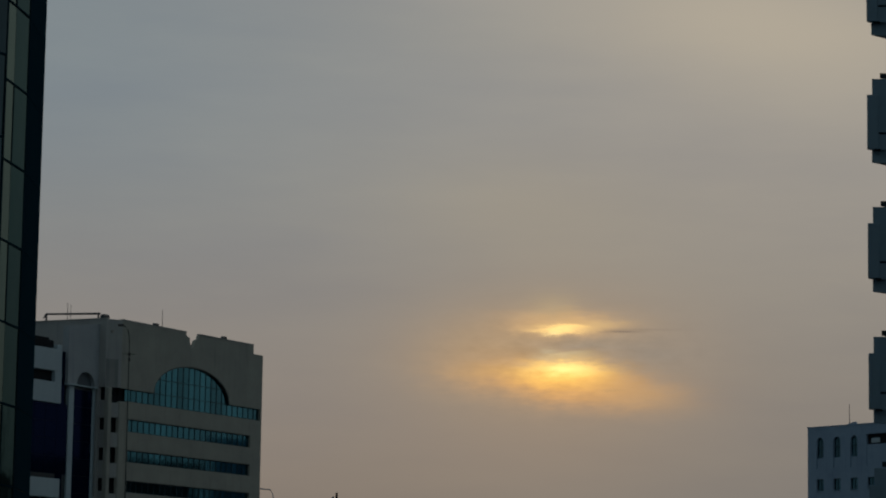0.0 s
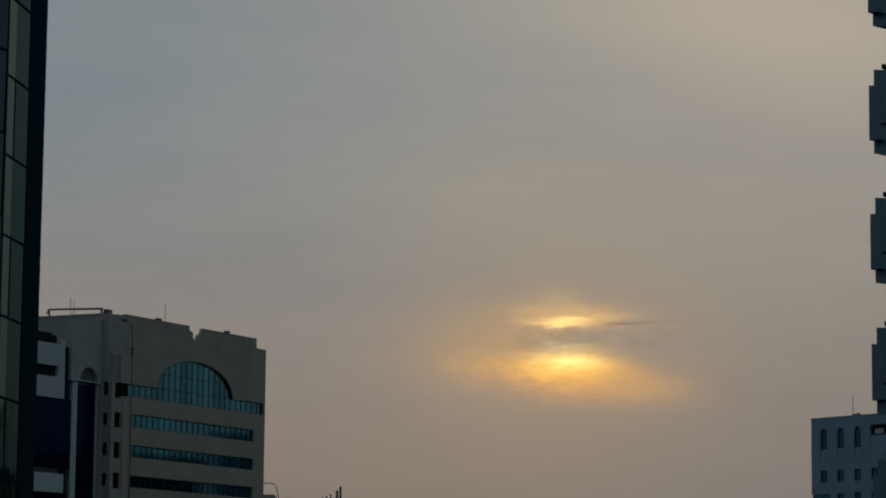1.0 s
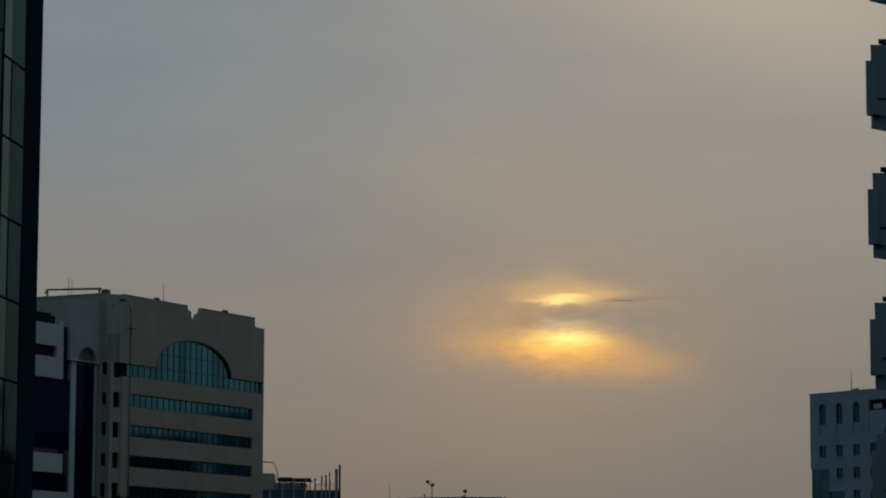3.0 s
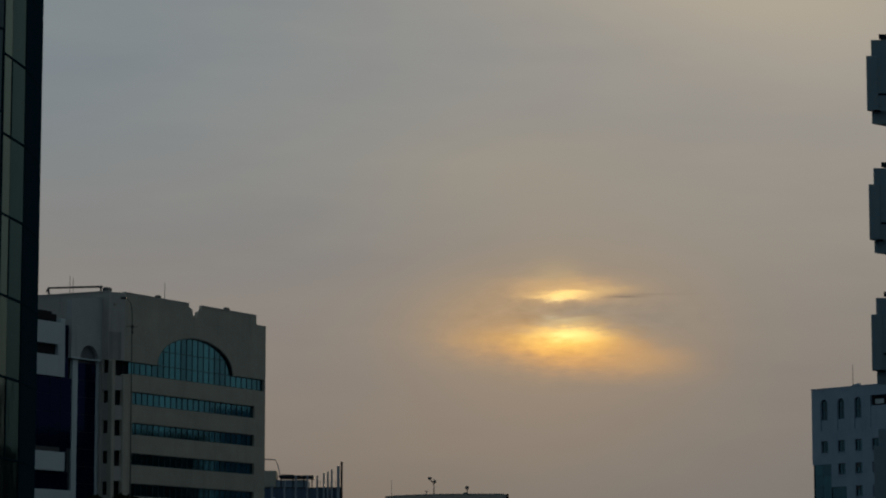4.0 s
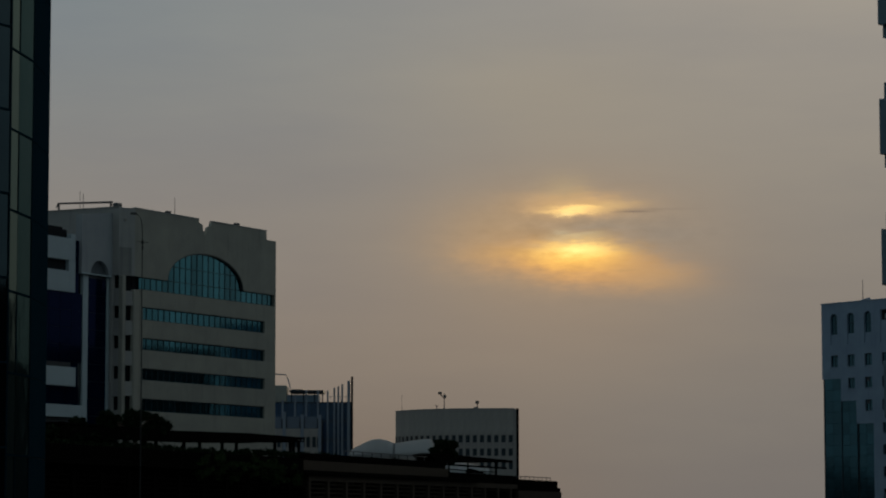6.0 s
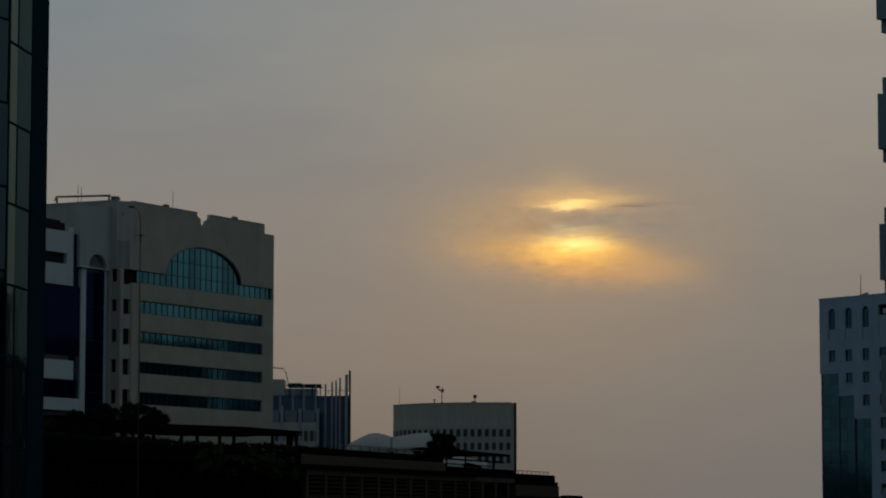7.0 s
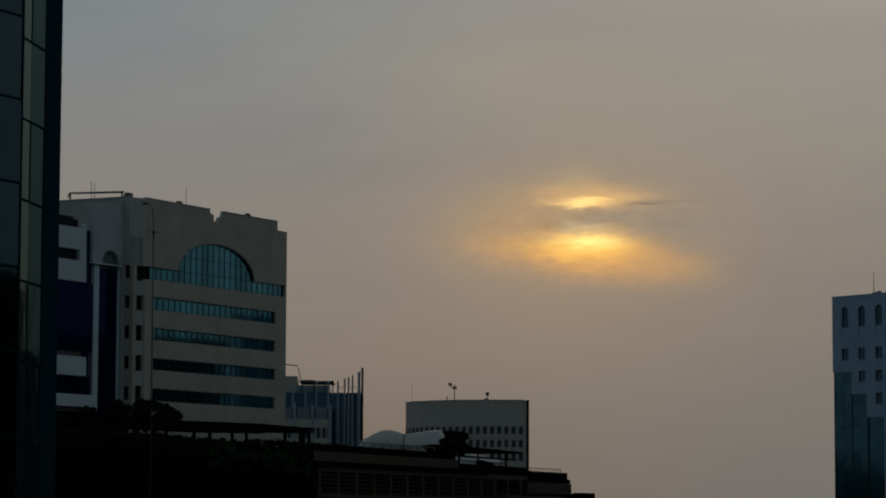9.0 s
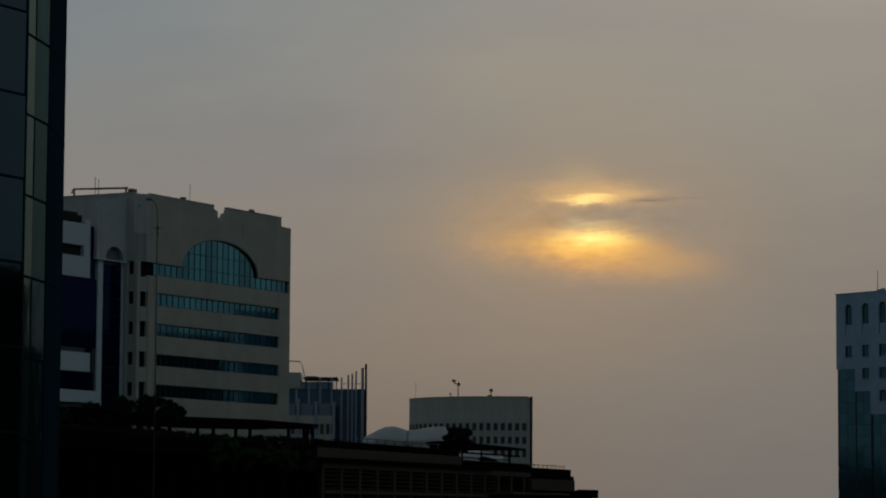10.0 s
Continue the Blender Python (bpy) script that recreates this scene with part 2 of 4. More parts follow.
def slab(points, y0, y1):
    """An upright plate: an outline in x and z, from y0 (front) to y1."""
    bm = bmesh.new()
    front = [bm.verts.new((x, y0, z)) for x, z in points]
    back = [bm.verts.new((x, y1, z)) for x, z in points]
    bm.faces.new(front)
    bm.faces.new(back[::-1])
    n = len(points)
    for i in range(n):
        bm.faces.new((front[i], back[i], back[(i + 1) % n], front[(i + 1) % n]))
    bmesh.ops.recalc_face_normals(bm, faces=bm.faces)
    return bm


def prism(points, z0, z1):
    """An upright block over an outline in x and y."""
    bm = bmesh.new()
    lo = [bm.verts.new((x, y, z0)) for x, y in points]
    hi = [bm.verts.new((x, y, z1)) for x, y in points]
    bm.faces.new(lo[::-1])
    bm.faces.new(hi)
    n = len(points)
    for i in range(n):
        bm.faces.new((lo[i], lo[(i + 1) % n], hi[(i + 1) % n], hi[i]))
    bmesh.ops.recalc_face_normals(bm, faces=bm.faces)
    return bm


def tube(bm, points, r0, r1=None, sides=8):
    """A round bar along a line of points, tapering from r0 to r1."""
    r1 = r0 if r1 is None else r1
    pts = [Vector(p) for p in points]
    rings = []
    for i, p in enumerate(pts):
        d = (pts[min(i + 1, len(pts) - 1)] - pts[max(i - 1, 0)]).normalized()
        a = d.orthogonal().normalized()
        b = d.cross(a)
        r = r0 + (r1 - r0) * i / (len(pts) - 1)
        rings.append([bm.verts.new(p + r * (math.cos(k * math.tau / sides) * a + math.sin(k * math.tau / sides) * b)) for k in range(sides)])
    for q, s in zip(rings, rings[1:]):
        for k in range(sides):
            bm.faces.new((q[k], q[(k + 1) % sides], s[(k + 1) % sides], s[k]))
    bm.faces.new(rings[0][::-1])
    bm.faces.new(rings[-1])
    return bm


def thing(name, m, label, category, group="", kind=""):
    ob = new(name)
    ob.empty_display_size = 0.5
    ob.matrix_world = m
    return tagged(ob, label, category, group, kind)


def mesh_of(name, bm, material):
    me = bpy.data.meshes.new(name)
    bm.to_mesh(me)
    bm.free()
    me.materials.append(material)
    return me


def part(name, bm, material, parent, label=""):
    ob = new(name, mesh_of(name, bm, material))
    ob.parent = parent
    return tagged(ob, label)


def solo(name, bm, material, label, category, m=None, kind="", group=""):
    ob = new(name, mesh_of(name, bm, material))
    if m is not None:
        ob.matrix_world = m
    return tagged(ob, label, category, group, kind)


def pieces(name, bm, material, parent, places, label=""):
    """Alike pieces that share one mesh, at places (x, y, z) or (x, y, z, turn) under the parent."""
    me = mesh_of(name, bm, material)
    for p in places:
        ob = new(name, me)
        ob.parent = parent
        ob.matrix_basis = pose(p[0], p[1], p[2], 0, 0, p[3] if len(p) > 3 else 0)
        if label:
            tagged(ob, label)


# ---- ground ----
solo("ground", boxes((-3000, 3000, -1500, 5000, -0.5, 0.0)), ASPHALT, "flat grey asphalt and paved city ground", "ground", kind="structure")

# plain unseen city blocks added to the right, behind and to the left; the mirror glass shows their rooflines
# these two are added out of view to block sky light
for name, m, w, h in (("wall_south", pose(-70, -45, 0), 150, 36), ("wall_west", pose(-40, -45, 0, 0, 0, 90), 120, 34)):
    solo(name, boxes((0, w, -12, 0, 0, h)), BLUEGREY_FAR, "plain grey unseen wall added to block sky light", "wall", m, kind="structure")
# added out of view so the mirror glass reflects dark masses
for name, x0, x1, y0, y1, h, paint in (("wall_east_1", 78, 96, 325, 352.4, 30.7, BLUEGREY_FAR), ("wall_east_2", 78, 96, 352.5, 366, 23.0, BLUEGREY_FAR), ("wall_east_3", 69.9, 75, 368, 397.3, 29.7, DARK_BLOCK),
                                       ("wall_northwest", -110, -90, 405, 460, 12.0, DARK_BLOCK)):
    solo(name, boxes((x0, x1, y0, y1, 0, h - 0.5), (x0 - 0.15, x1, y0, y1, h - 0.5, h)), paint, "plain dark wall of an unseen city block, added for reflections", "wall", kind="structure")
solo("wall_east_4", boxes((0, 150, -12, 0, 0, 17.5)), DARK_BLOCK, "plain dark stone wall of an unseen block, added for reflections", "wall", pose(30, 112, 0, 0, 0, 72), kind="structure")


# ---- beige office building with the arched window ----
BANDS = [(27.10, 25.56), (23.45, 22.00), (19.87, 18.45), (16.31, 14.80)]


def office_building():
    t = thing("office_building", pose(-33.75, 329.49, 0, 0, 0, 61.59) @ grown(1.1643, 0.9466), "beige office block with teal strip windows and a big arched window", "building")
    arch = [(12.1 - 7.3 * math.cos(k * math.pi / 28), 30.58 + 3.9 * math.sin(k * math.pi / 28)) for k in range(29)]
    top = [(-1.2, 30.58)] + arch + [(26, 30.58), (26, 37.45), (24.05, 37.47), (24.0, 38.58), (13.1, 38.5), (12.95, 38.0), (12.35, 37.8), (12.1, 37.1), (11.85, 36.85),
           (11.6, 36.7), (11.35, 37.3), (11.3, 37.9), (11.1, 38.05), (10.85, 38.1), (10.62, 38.2), (10.6, 38.58), (-1.2, 38.58)]
    wall = part("wall", slab(top, 0, 0.45), BEIGE, t)
    # spandrels between the strips of glass, and the pier at the far end
    edges = [29.1] + [z for b in BANDS for z in b] + [0.0]
    part("spandrel", boxes((-0.2, 26, 0.0, 0.45, edges[1], edges[0])), BEIGE, t)
    for i in range(2, len(edges), 2):
        part("spandrel", boxes((-0.2, 26, 0.0, 0.45, edges[i + 1], edges[i])) if i + 1 < len(edges) else bmesh.new(), BEIGE, t)
    for hi, lo in BANDS:
        part("pier", boxes((23.8, 26, 0.002, 0.45, lo, hi)), BEIGE, t)
        part("jamb", boxes((-0.2, 0.32, 0.002, 0.45, lo, hi)), BEIGE, t)
    part("pier", boxes((25.76, 26, 0.002, 0.45, 29.1, 30.58)), BEIGE, t)
    part("core", boxes((-0.9, 25.9, 0.62, 17.5, 0, 37.2)), DARK, t)
    part("end_wall", boxes((25.7, 26, 0.45, 18, 0, 37.4)), BEIGE, t)
    # the side, with a cut corner
    part("side_wall", boxes((-2.87, -2.45, 3.2, 18, 0, 38.58), (-2.87, -2.45, 1.0, 3.2, 30.6, 38.58)), BEIGE_SIDE, t)
    part("corner_wall", prism([(-2.87, 1.0), (-1.2, 0.0), (-1.2, 0.45), (-2.45, 1.2)], 30.6, 38.575), BEIGE_SIDE, t)
    # panel of darker plaster added for the dark patch on the cut corner
    part("corner_panel", prism([(-2.84, 0.96), (-1.55, 0.19), (-1.55, 0.3), (-2.6, 1.0)], 30.65, 33.9), DARKER_PLASTER, t, "darker plaster panel")
    part("back_wall", boxes((-2.87, 26, 18, 18.4, 0, 38.5)), BEIGE_SIDE, t)
    part("roof", boxes((-2.4, 25.7, 0.5, 17.9, 37.0, 37.3)), CONCRETE, t)
    part("coping", boxes((-1.2, 10.55, -0.06, 0.5, 38.58, 38.70)), BEIGE_SIDE, t)
    part("coping", boxes((13.15, 24.0, -0.06, 0.5, 38.56, 38.68)), BEIGE_SIDE, t)
    part("coping", boxes((-2.95, -2.4, 1.0, 18, 38.58, 38.70)), BEIGE_SIDE, t)
    # pilasters of the stair corner
    part("pilaster", boxes((-1.3, -0.2, -0.05, 0.6, 0, 29.0), bevel=0.12), BEIGE, t)
    part("pilaster", boxes((-2.95, -2.35, 0.25, 0.95, 0, 30.55), bevel=0.1), BEIGE, t)
    part("pilaster", boxes((-3.1, -2.6, 1.75, 2.1, 0, 30.55)), BEIGE_SIDE, t)
    for hi, lo in [(30.58, 29.05)] + BANDS:
        part("ledge", prism([(-2.85, 0.95), (-1.25, 0.15), (-1.25, 0.6), (-2.4, 1.3)], lo - 1.95, lo - 0.25), BEIGE_SIDE, t)
        part("ledge", boxes((-2.87, -2.5, 0.9, 1.95, lo - 2.05, lo)), BEIGE_SIDE, t)
    part("stair_core", prism([(-2.3, 3.2), (-2.3, 1.5), (-0.9, 0.75), (-0.9, 3.2)], 0, 30.6), DARK, t)
    # strips of glass, pane by pane, behind thin posts
    n = 22
    w = 23.5 / n
    for hi, lo in BANDS:
        band = part("window_strip", boxes((0.3, 23.82, 0.30, 0.42, lo, lo + 0.09), (0.3, 23.82, 0.30, 0.42, hi - 0.09, hi)), FRAME_TEAL, t)
        pieces("pane", boxes((0.03, w - 0.03, 0.36, 0.39, 0.09, hi - lo - 0.09)), TEAL, band, [(0.32 + i * w, random.uniform(0, 0.012), lo, random.uniform(-0.25, 0.25)) for i in range(n)])
        pieces("mullion", boxes((-0.028, 0.028, 0.30, 0.40, 0.09, hi - lo - 0.09)), FRAME_TEAL, band, [(0.32 + i * w, 0, lo) for i in range(n + 1)])
        part("head_shadow_gap", boxes((0.3, 23.82, 0.05, 0.30, hi - 0.10, hi - 0.02)), FRAME, band)
    n = 24
    w = 25.9 / n
    big = part("arched_window", boxes((-0.1, 25.8, 0.30, 0.42, 29.1, 29.2), (-0.1, 4.9, 0.30, 0.42, 30.48, 30.58), (19.3, 25.8, 0.30, 0.42, 30.48, 30.58), (4.9, 19.3, 0.31, 0.41, 30.55, 30.62), (6.0, 18.2, 0.31, 0.41, 32.3, 32.37)), FRAME_TEAL, t)
    for i in range(n):
        a0, a1 = -0.1 + i * w, -0.1 + (i + 1) * w
        mid = 0.5 * (a0 + a1)

        def rise(x):
            return 30.55 + 3.93 * math.sqrt(max(0.0, 1 - ((x - 12.1) / 7.3) ** 2))
        part("pane", slab([(a0 + 0.03, 29.15), (a1 - 0.03, 29.15), (a1 - 0.03, rise(a1)), (mid, rise(mid)), (a0 + 0.03, rise(a0))], 0.36 + random.uniform(0, 0.01), 0.40), TEAL, big)
        part("mullion", boxes((a0 - 0.028, a0 + 0.028, 0.30, 0.40, 29.15, rise(a0))), FRAME_TEAL, big)
    rim = bmesh.new()
    for k in range(28):
        (x0, z0), (x1, z1) = arch[k], arch[k + 1]
        d = Vector((x1 - x0, 0, z1 - z0))
        nrm = Vector((-d.z, 0, d.x)).normalized() * -0.14
        v = [rim.verts.new(p) for p in ((x0, 0.1, z0), (x1, 0.1, z1), (x1 + nrm.x, 0.1, z1 + nrm.z), (x0 + nrm.x, 0.1, z0 + nrm.z))]
        u = [rim.verts.new(q.co + Vector((0, 0.25, 0))) for q in v]
        for i in range(4):
            rim.faces.new((v[i], v[(i + 1) % 4], u[(i + 1) % 4], u[i]))
        rim.faces.new(v)
        rim.faces.new(u[::-1])
    part("arch_frame", rim, FRAME, big)
    # small things on the parapet
    part("roof_vent", boxes((4.75, 5.45, 0.0, 0.6, 38.7, 39.0), bevel=0.1), STEEL, t)
    part("roof_vent", boxes((17.9, 18.7, 0.0, 0.6, 38.68, 39.0), bevel=0.12), STEEL, t)
    part("roof_vent", boxes((-3.0, -2.0, 1.2, 2.0, 38.6, 39.15), bevel=0.15), STEEL, t)
    part("antenna", tube(bmesh.new(), [(7.2, 1.0, 37.2), (7.2, 1.0, 40.9)], 0.045, 0.03, 6), STEEL, t)
    rail = part("roof_rail", tube(tube(bmesh.new(), [(-2.7, 2.2, 39.25), (-2.7, 10.4, 39.5)], 0.13, 0.11, 6), [(-2.7, 10.4, 39.5), (-2.7, 10.7, 39.0)], 0.1, 0.08, 6), STEEL, t, "pale steel cleaning rail on the roof edge")
    for y in (2.4, 10.3):
        part("rail_post", boxes((-2.78, -2.62, y - 0.08, y + 0.08, 38.6, 39.35)), STEEL, rail)
    for y, h in ((7.7, 40.9), (7.2, 40.6)):
        part("antenna", tube(bmesh.new(), [(-2.0, y, 37.2), (-2.0, y, h)], 0.05, 0.03, 6), STEEL, t)


office_building()


# ---- navy and white block beside it ----
def annex():
    t = thing("glazed_annex", pose(-33.75, 329.49, 0, 0, 0, 61.59) @ grown(1.1643, 0.9466) @ pose(0, 1.93, 0), "narrow block of navy glass in white frames with an arched gable", "building")
    part("body", boxes((-26, -2.95, 0.9, 14, 0, 34.0)), DARK, t)
    # white storeys above the glass
    part("parapet", boxes((-26, -9.2, 0.0, 0.9, 31.67, 34.2), (-10.0, -9.2, 0.0, 0.9, 34.2, 34.73), bevel=0.03), WHITE_CLAD, t)
    part("top_panel", boxes((-26, -9.2, 0.0, 0.9, 28.02, 30.42), (-10.3, -9.2, 0.002, 0.9, 30.42, 31.67)), WHITE_CLAD, t)
    slot = part("window", boxes((-26, -10.3, 0.5, 0.6, 30.42, 31.67)), DARK, t)
    part("mullion", boxes((-14.9, -14.8, 0.4, 0.5, 30.42, 31.67)), FRAME, slot)
    part("recess", boxes((-9.2, -8.15, 0.45, 0.9, 0, 34.1)), NAVY, t, "dark vertical glass slot")
    # gable with its niche
    arc = [(-5.03 - 1.55 * math.cos(k * math.pi / 16), 30.47 + 1.62 * math.sin(k * math.pi / 16)) for k in range(17)]
    part("gable", slab([(-8.15, 30.47)] + arc + [(-2.85, 30.47), (-2.85, 38.0), (-8.15, 37.2)], 0.0, 0.9), GABLE, t)
    part("niche", boxes((-6.7, -3.3, 0.55, 0.85, 30.4, 32.3)), NICHE, t)
    part("sill", boxes((-8.2, -6.4, -0.12, 0.5, 30.32, 30.5), (-6.4, -3.6, -0.06, 0.5, 30.34, 30.47), (-3.6, -2.8, -0.12, 0.5, 30.32, 30.5), bevel=0.02), WHITE_CLAD, t)
    # tall white fins and the glass between and beside them
    for x0, x1 in ((-7.50, -6.64), (-3.42, -2.56)):
        part("fin", boxes((x0, x1, 0.28, 0.8, 12.5, 30.32), bevel=0.03), WHITE_CLAD, t)
    strip = part("glass_strip", boxes((-6.63, -3.43, 0.5, 0.6, 0, 30.32)), FRAME, t)
    for z in range(12, 30, 2):
        part("pane", boxes((-6.61, -3.45, 0.40, 0.49, z + 0.04, min(z + 1.97, 30.2))), NAVY, strip)
    wide = part("glass_front", boxes((-26, -7.51, 0.52, 0.62, 0, 28.0)), FRAME, t)
    for i in range(10):
        x0 = -26 + i * 1.849
        for z in (20.0, 22.0, 24.0, 26.0):
            part("pane", boxes((x0 + 0.02, x0 + 1.825, 0.42, 0.51, z + 0.02, z + 1.98)), NAVY, wide)
    for i in range(3):
        part("pane", boxes((-15.0 + i * 2.35, -12.68 + i * 2.35, 0.42, 0.51, 15.2, 17.2)), NAVY, wide)
    part("white_panel", boxes((-14.1, -8.95, -0.02, 0.4, 17.25, 19.42), bevel=0.03), WHITE_CLAD, t)
    part("balcony_band", boxes((-26, -7.6, -0.15, 0.5, 13.7, 15.1), bevel=0.03), WHITE_CLAD, t)
    part("lower_wall", boxes((-26, -2.9, 0.05, 0.5, 0, 12.4)), DARKBROWN, t)
    part("roof_tank", boxes((-17, -10.45, 0.15, 3.5, 34.2, 35.15), (-16.4, -10.9, 0.4, 3.2, 35.15, 35.45), bevel=0.1), DARK, t, "dark tank on the roof")


annex()


# ---- dark glass tower beside the street ----
def glass_tower():
    t = thing("glass_tower", pose(-17.200, 121.16, 0, 0, 0, 83.07) @ grown(1.2254, 0.9963), "tall tower clad in smoked green and deep blue mirror glass", "building")
    turn = -24.5                                     # the broad face turns from the narrow one
    ca, sa = math.cos(radians(turn)), math.sin(radians(turn))
    ax, L = -2.98, 24.0
    # outline: far corner, narrow facet, broad face, back
    c1 = (4.5 * math.cos(radians(8.5)), 4.5 * math.sin(radians(8.5)))
    far = (ax - L * ca, -L * sa)
    outline = [(0.0, 0.12), (c1[0], c1[1] + 0.12), (c1[0] - 2, c1[1] + 26), (far[0] - 6, far[1] + 26), (far[0] + 0.12 * sa, far[1] + 0.12 * ca), (ax, 0.14)]
    part("core", prism(outline, 0, 48), DARK, t)
    levels = [11.37 + 3.44 * k for k in range(-3, 11)]
    # narrow facet: two panes a storey
    facet = part("narrow_facet", boxes((ax - 0.04, ax + 0.04, -0.02, 0.1, 0, 48), (-0.03, 0.06, -0.02, 0.1, 0, 48)), MATT_BLACK, t)
    for k, z in enumerate(levels[:-1]):
        for x0, x1, glass in ((ax + 0.04, -1.88, SMOKE), (-1.84, -0.03, SMOKE_DARK)):
            p = part("pane", boxes((0, x1 - x0, -0.02, 0.03, 0.06, 3.38)), glass, facet)
            p.matrix_basis = pose(x0, 0.02, z, random.uniform(-0.08, 0.08), 0, random.uniform(-0.25, 0.25))
    pieces("transom", boxes((ax, 0.0, -0.04, 0.06, -0.04, 0.04)), MATT_BLACK, facet, [(0, 0, z) for z in levels])
    pieces("mullion", boxes((-1.89, -1.83, -0.03, 0.04, 0.0, 3.44)), MATT_BLACK, facet, [(0, 0, z) for z in levels[::2]])
    # matt dark panels on the far facet
    end = part("end_facet", boxes((0.0, 4.4, 0.03, 0.12, 0, 48)), DARK, t, "matt black end panels")
    end.matrix_basis = pose(0, 0, 0, 0, 0, 8.5)
    for z in levels[:-1]:
        part("panel", boxes((0.0, 4.35, 0.0, 0.03, z + 0.01, z + 3.42)), MATT_BLACK, end)
    # broad face
    face = part("broad_face", bmesh.new(), FRAME, t)
    face.matrix_basis = pose(ax, 0, 0, 0, 0, turn)
    w = 3.0
    for k in range(-4, 11):
        z = 11.90 + 3.56 * k
        if z < 0:
            continue
        for i in range(4):
            p = part("pane", boxes((0.03, w - 0.03, 0.0, 0.05, 0.06, 3.50)), DEEP, face)
            p.matrix_basis = pose(-(i + 1) * w, 0, z, random.uniform(-0.3, 0.3), 0, random.uniform(-0.3, 0.3))
        part("transom", boxes((-12.0, 0.0, -0.05, 0.05, z - 0.04, z + 0.04)), MATT_BLACK, face)
    for i in range(0, 5):
        part("mullion", boxes((-i * w - 0.03, -i * w + 0.03, -0.04, 0.05, 0, 48)), MATT_BLACK, face)
    part("blank_face", boxes((-L, -12.03, 0.0, 0.1, 0, 48)), BLACK_METAL, face)


glass_tower()


# ---- pale blue-grey tower with arched windows ----
def arched_tower():
    t = thing("arched_window_tower", pose(58.06, 412.05, 0, 0, 0, -53.79) @ grown(1.1328, 0.921), "blue-grey tower with arched top windows above dark teal glass", "building")
    T, W = 33.68, 15.3
    part("core", boxes((0.46, W, 0.5, 26, 0, T - 0.8)), BLUEGREY_FAR, t)
    cols = [1.62 + 3.05 * i for i in range(5)]
    ww = 1.28
    wall = bmesh.new()

    def course(x0, z0, z1, holes):
        """A course of wall from x0 to the end, with upright gaps."""
        x = x0
        for h0, h1 in holes:
            if h0 > x0:
                box(wall, x, h0, 0, 0.5, z0, z1)
                x = h1
        box(wall, x, W, 0, 0.5, z0, z1)

    def window(c, z0, z1):
        win = part("window", boxes((c + 0.02, c + ww - 0.02, 0.30, 0.36, z0 + 0.02, z1)), TOWER_GLASS, t)
        part("frame", boxes((c + 0.02, c + 0.10, 0.22, 0.30, z0, z1), (c + ww - 0.10, c + ww - 0.02, 0.22, 0.30, z0, z1), (c + 0.1, c + ww - 0.1, 0.22, 0.30, z1 - 0.1, z1), (c + ww / 2 - 0.04, c + ww / 2 + 0.04, 0.24, 0.30, z0, z1 - 0.1)), FRAME, win)
        part("sill", boxes((c - 0.1, c + ww + 0.1, -0.1, 0.22, z0 - 0.1, z0 + 0.015)), BLUEGREY, win)
        if random.random() < 0.4:
            d = random.uniform(0.3, 0.7) * (z1 - z0)
            part("blind", boxes((c + 0.12, c + ww / 2 - 0.05, 0.27, 0.295, z1 - d, z1 - 0.1)), NICHE, win, "half-drawn grey blind")

    gaps = [(c, c + ww) for c in cols]
    box(wall, 0, W, 0, 0.5, 32.25, T)
    course(0, 27.60, 32.25, gaps[:3] + [(10.6, 14.6)])
    # rows of square windows: the wall's first column steps back above the glass
    rows = [(0.0, 24.35, 26.08), (3.42, 21.12, 22.70), (6.14, 17.80, 19.40)] + [(9.18, z, z + 1.5) for z in (14.5, 11.4, 8.25, 5.05, 1.85)]
    upper = 27.60
    for k, (x0, z0, z1) in enumerate(rows):
        box(wall, x0, W, 0, 0.5, z1, upper)
        if k and x0 != rows[k - 1][0]:
            box(wall, rows[k - 1][0], x0, 0, 0.5, z1 - 0.05, upper)
        course(x0, z0, z1, gaps)
        for c in cols:
            if c > x0:
                window(c, z0, z1)
        upper = z0
    box(wall, 9.18, W, 0, 0.5, 0, upper)
    part("wall", wall, BLUEGREY, t)
    part("end_wall", boxes((0, 0.3, 0.5, 26, 22.65, T), (W - 0.3, W, 0.5, 26, 0, T)), BLUEGREY, t)
    part("end_glass", boxes((0.25, 0.45, 0.5, 26, 0, 22.65)), TOWER_GLASS, t)
    for c in cols[:3]:
        win = part("arched_window", slab([(c, 32.25), (c, 31.5)] + [(c + ww / 2 - ww / 2 * math.cos(k * math.pi / 10), 31.5 + 0.68 * math.sin(k * math.pi / 10)) for k in range(11)] + [(c + ww, 31.5), (c + ww, 32.25)], 0.004, 0.45), BLUEGREY, t)
        part("pane", boxes((c, c + ww, 0.34, 0.40, 29.15, 32.2)), TOWER_GLASS, win)
        part("apron", boxes((c, c + ww, 0.14, 0.40, 27.6, 29.15)), BLUEGREY, win)
        part("frame", boxes((c + ww / 2 - 0.04, c + ww / 2 + 0.04, 0.28, 0.34, 29.15, 32.1), (c, c + ww, 0.28, 0.34, 30.7, 30.8)), FRAME, win)
    slot = part("loggia", boxes((10.6, 14.6, 0.42, 0.49, 27.6, 32.25)), DARK, t)
    part("apron", boxes((10.6, 14.6, 0.10, 0.40, 27.6, 30.75)), BLUEGREY, slot)
    part("blind", boxes((11.3, 12.8, 0.2, 0.28, 30.95, 31.65), bevel=0.06), WHITE_CLAD, slot, "pale blind in the dark loggia")
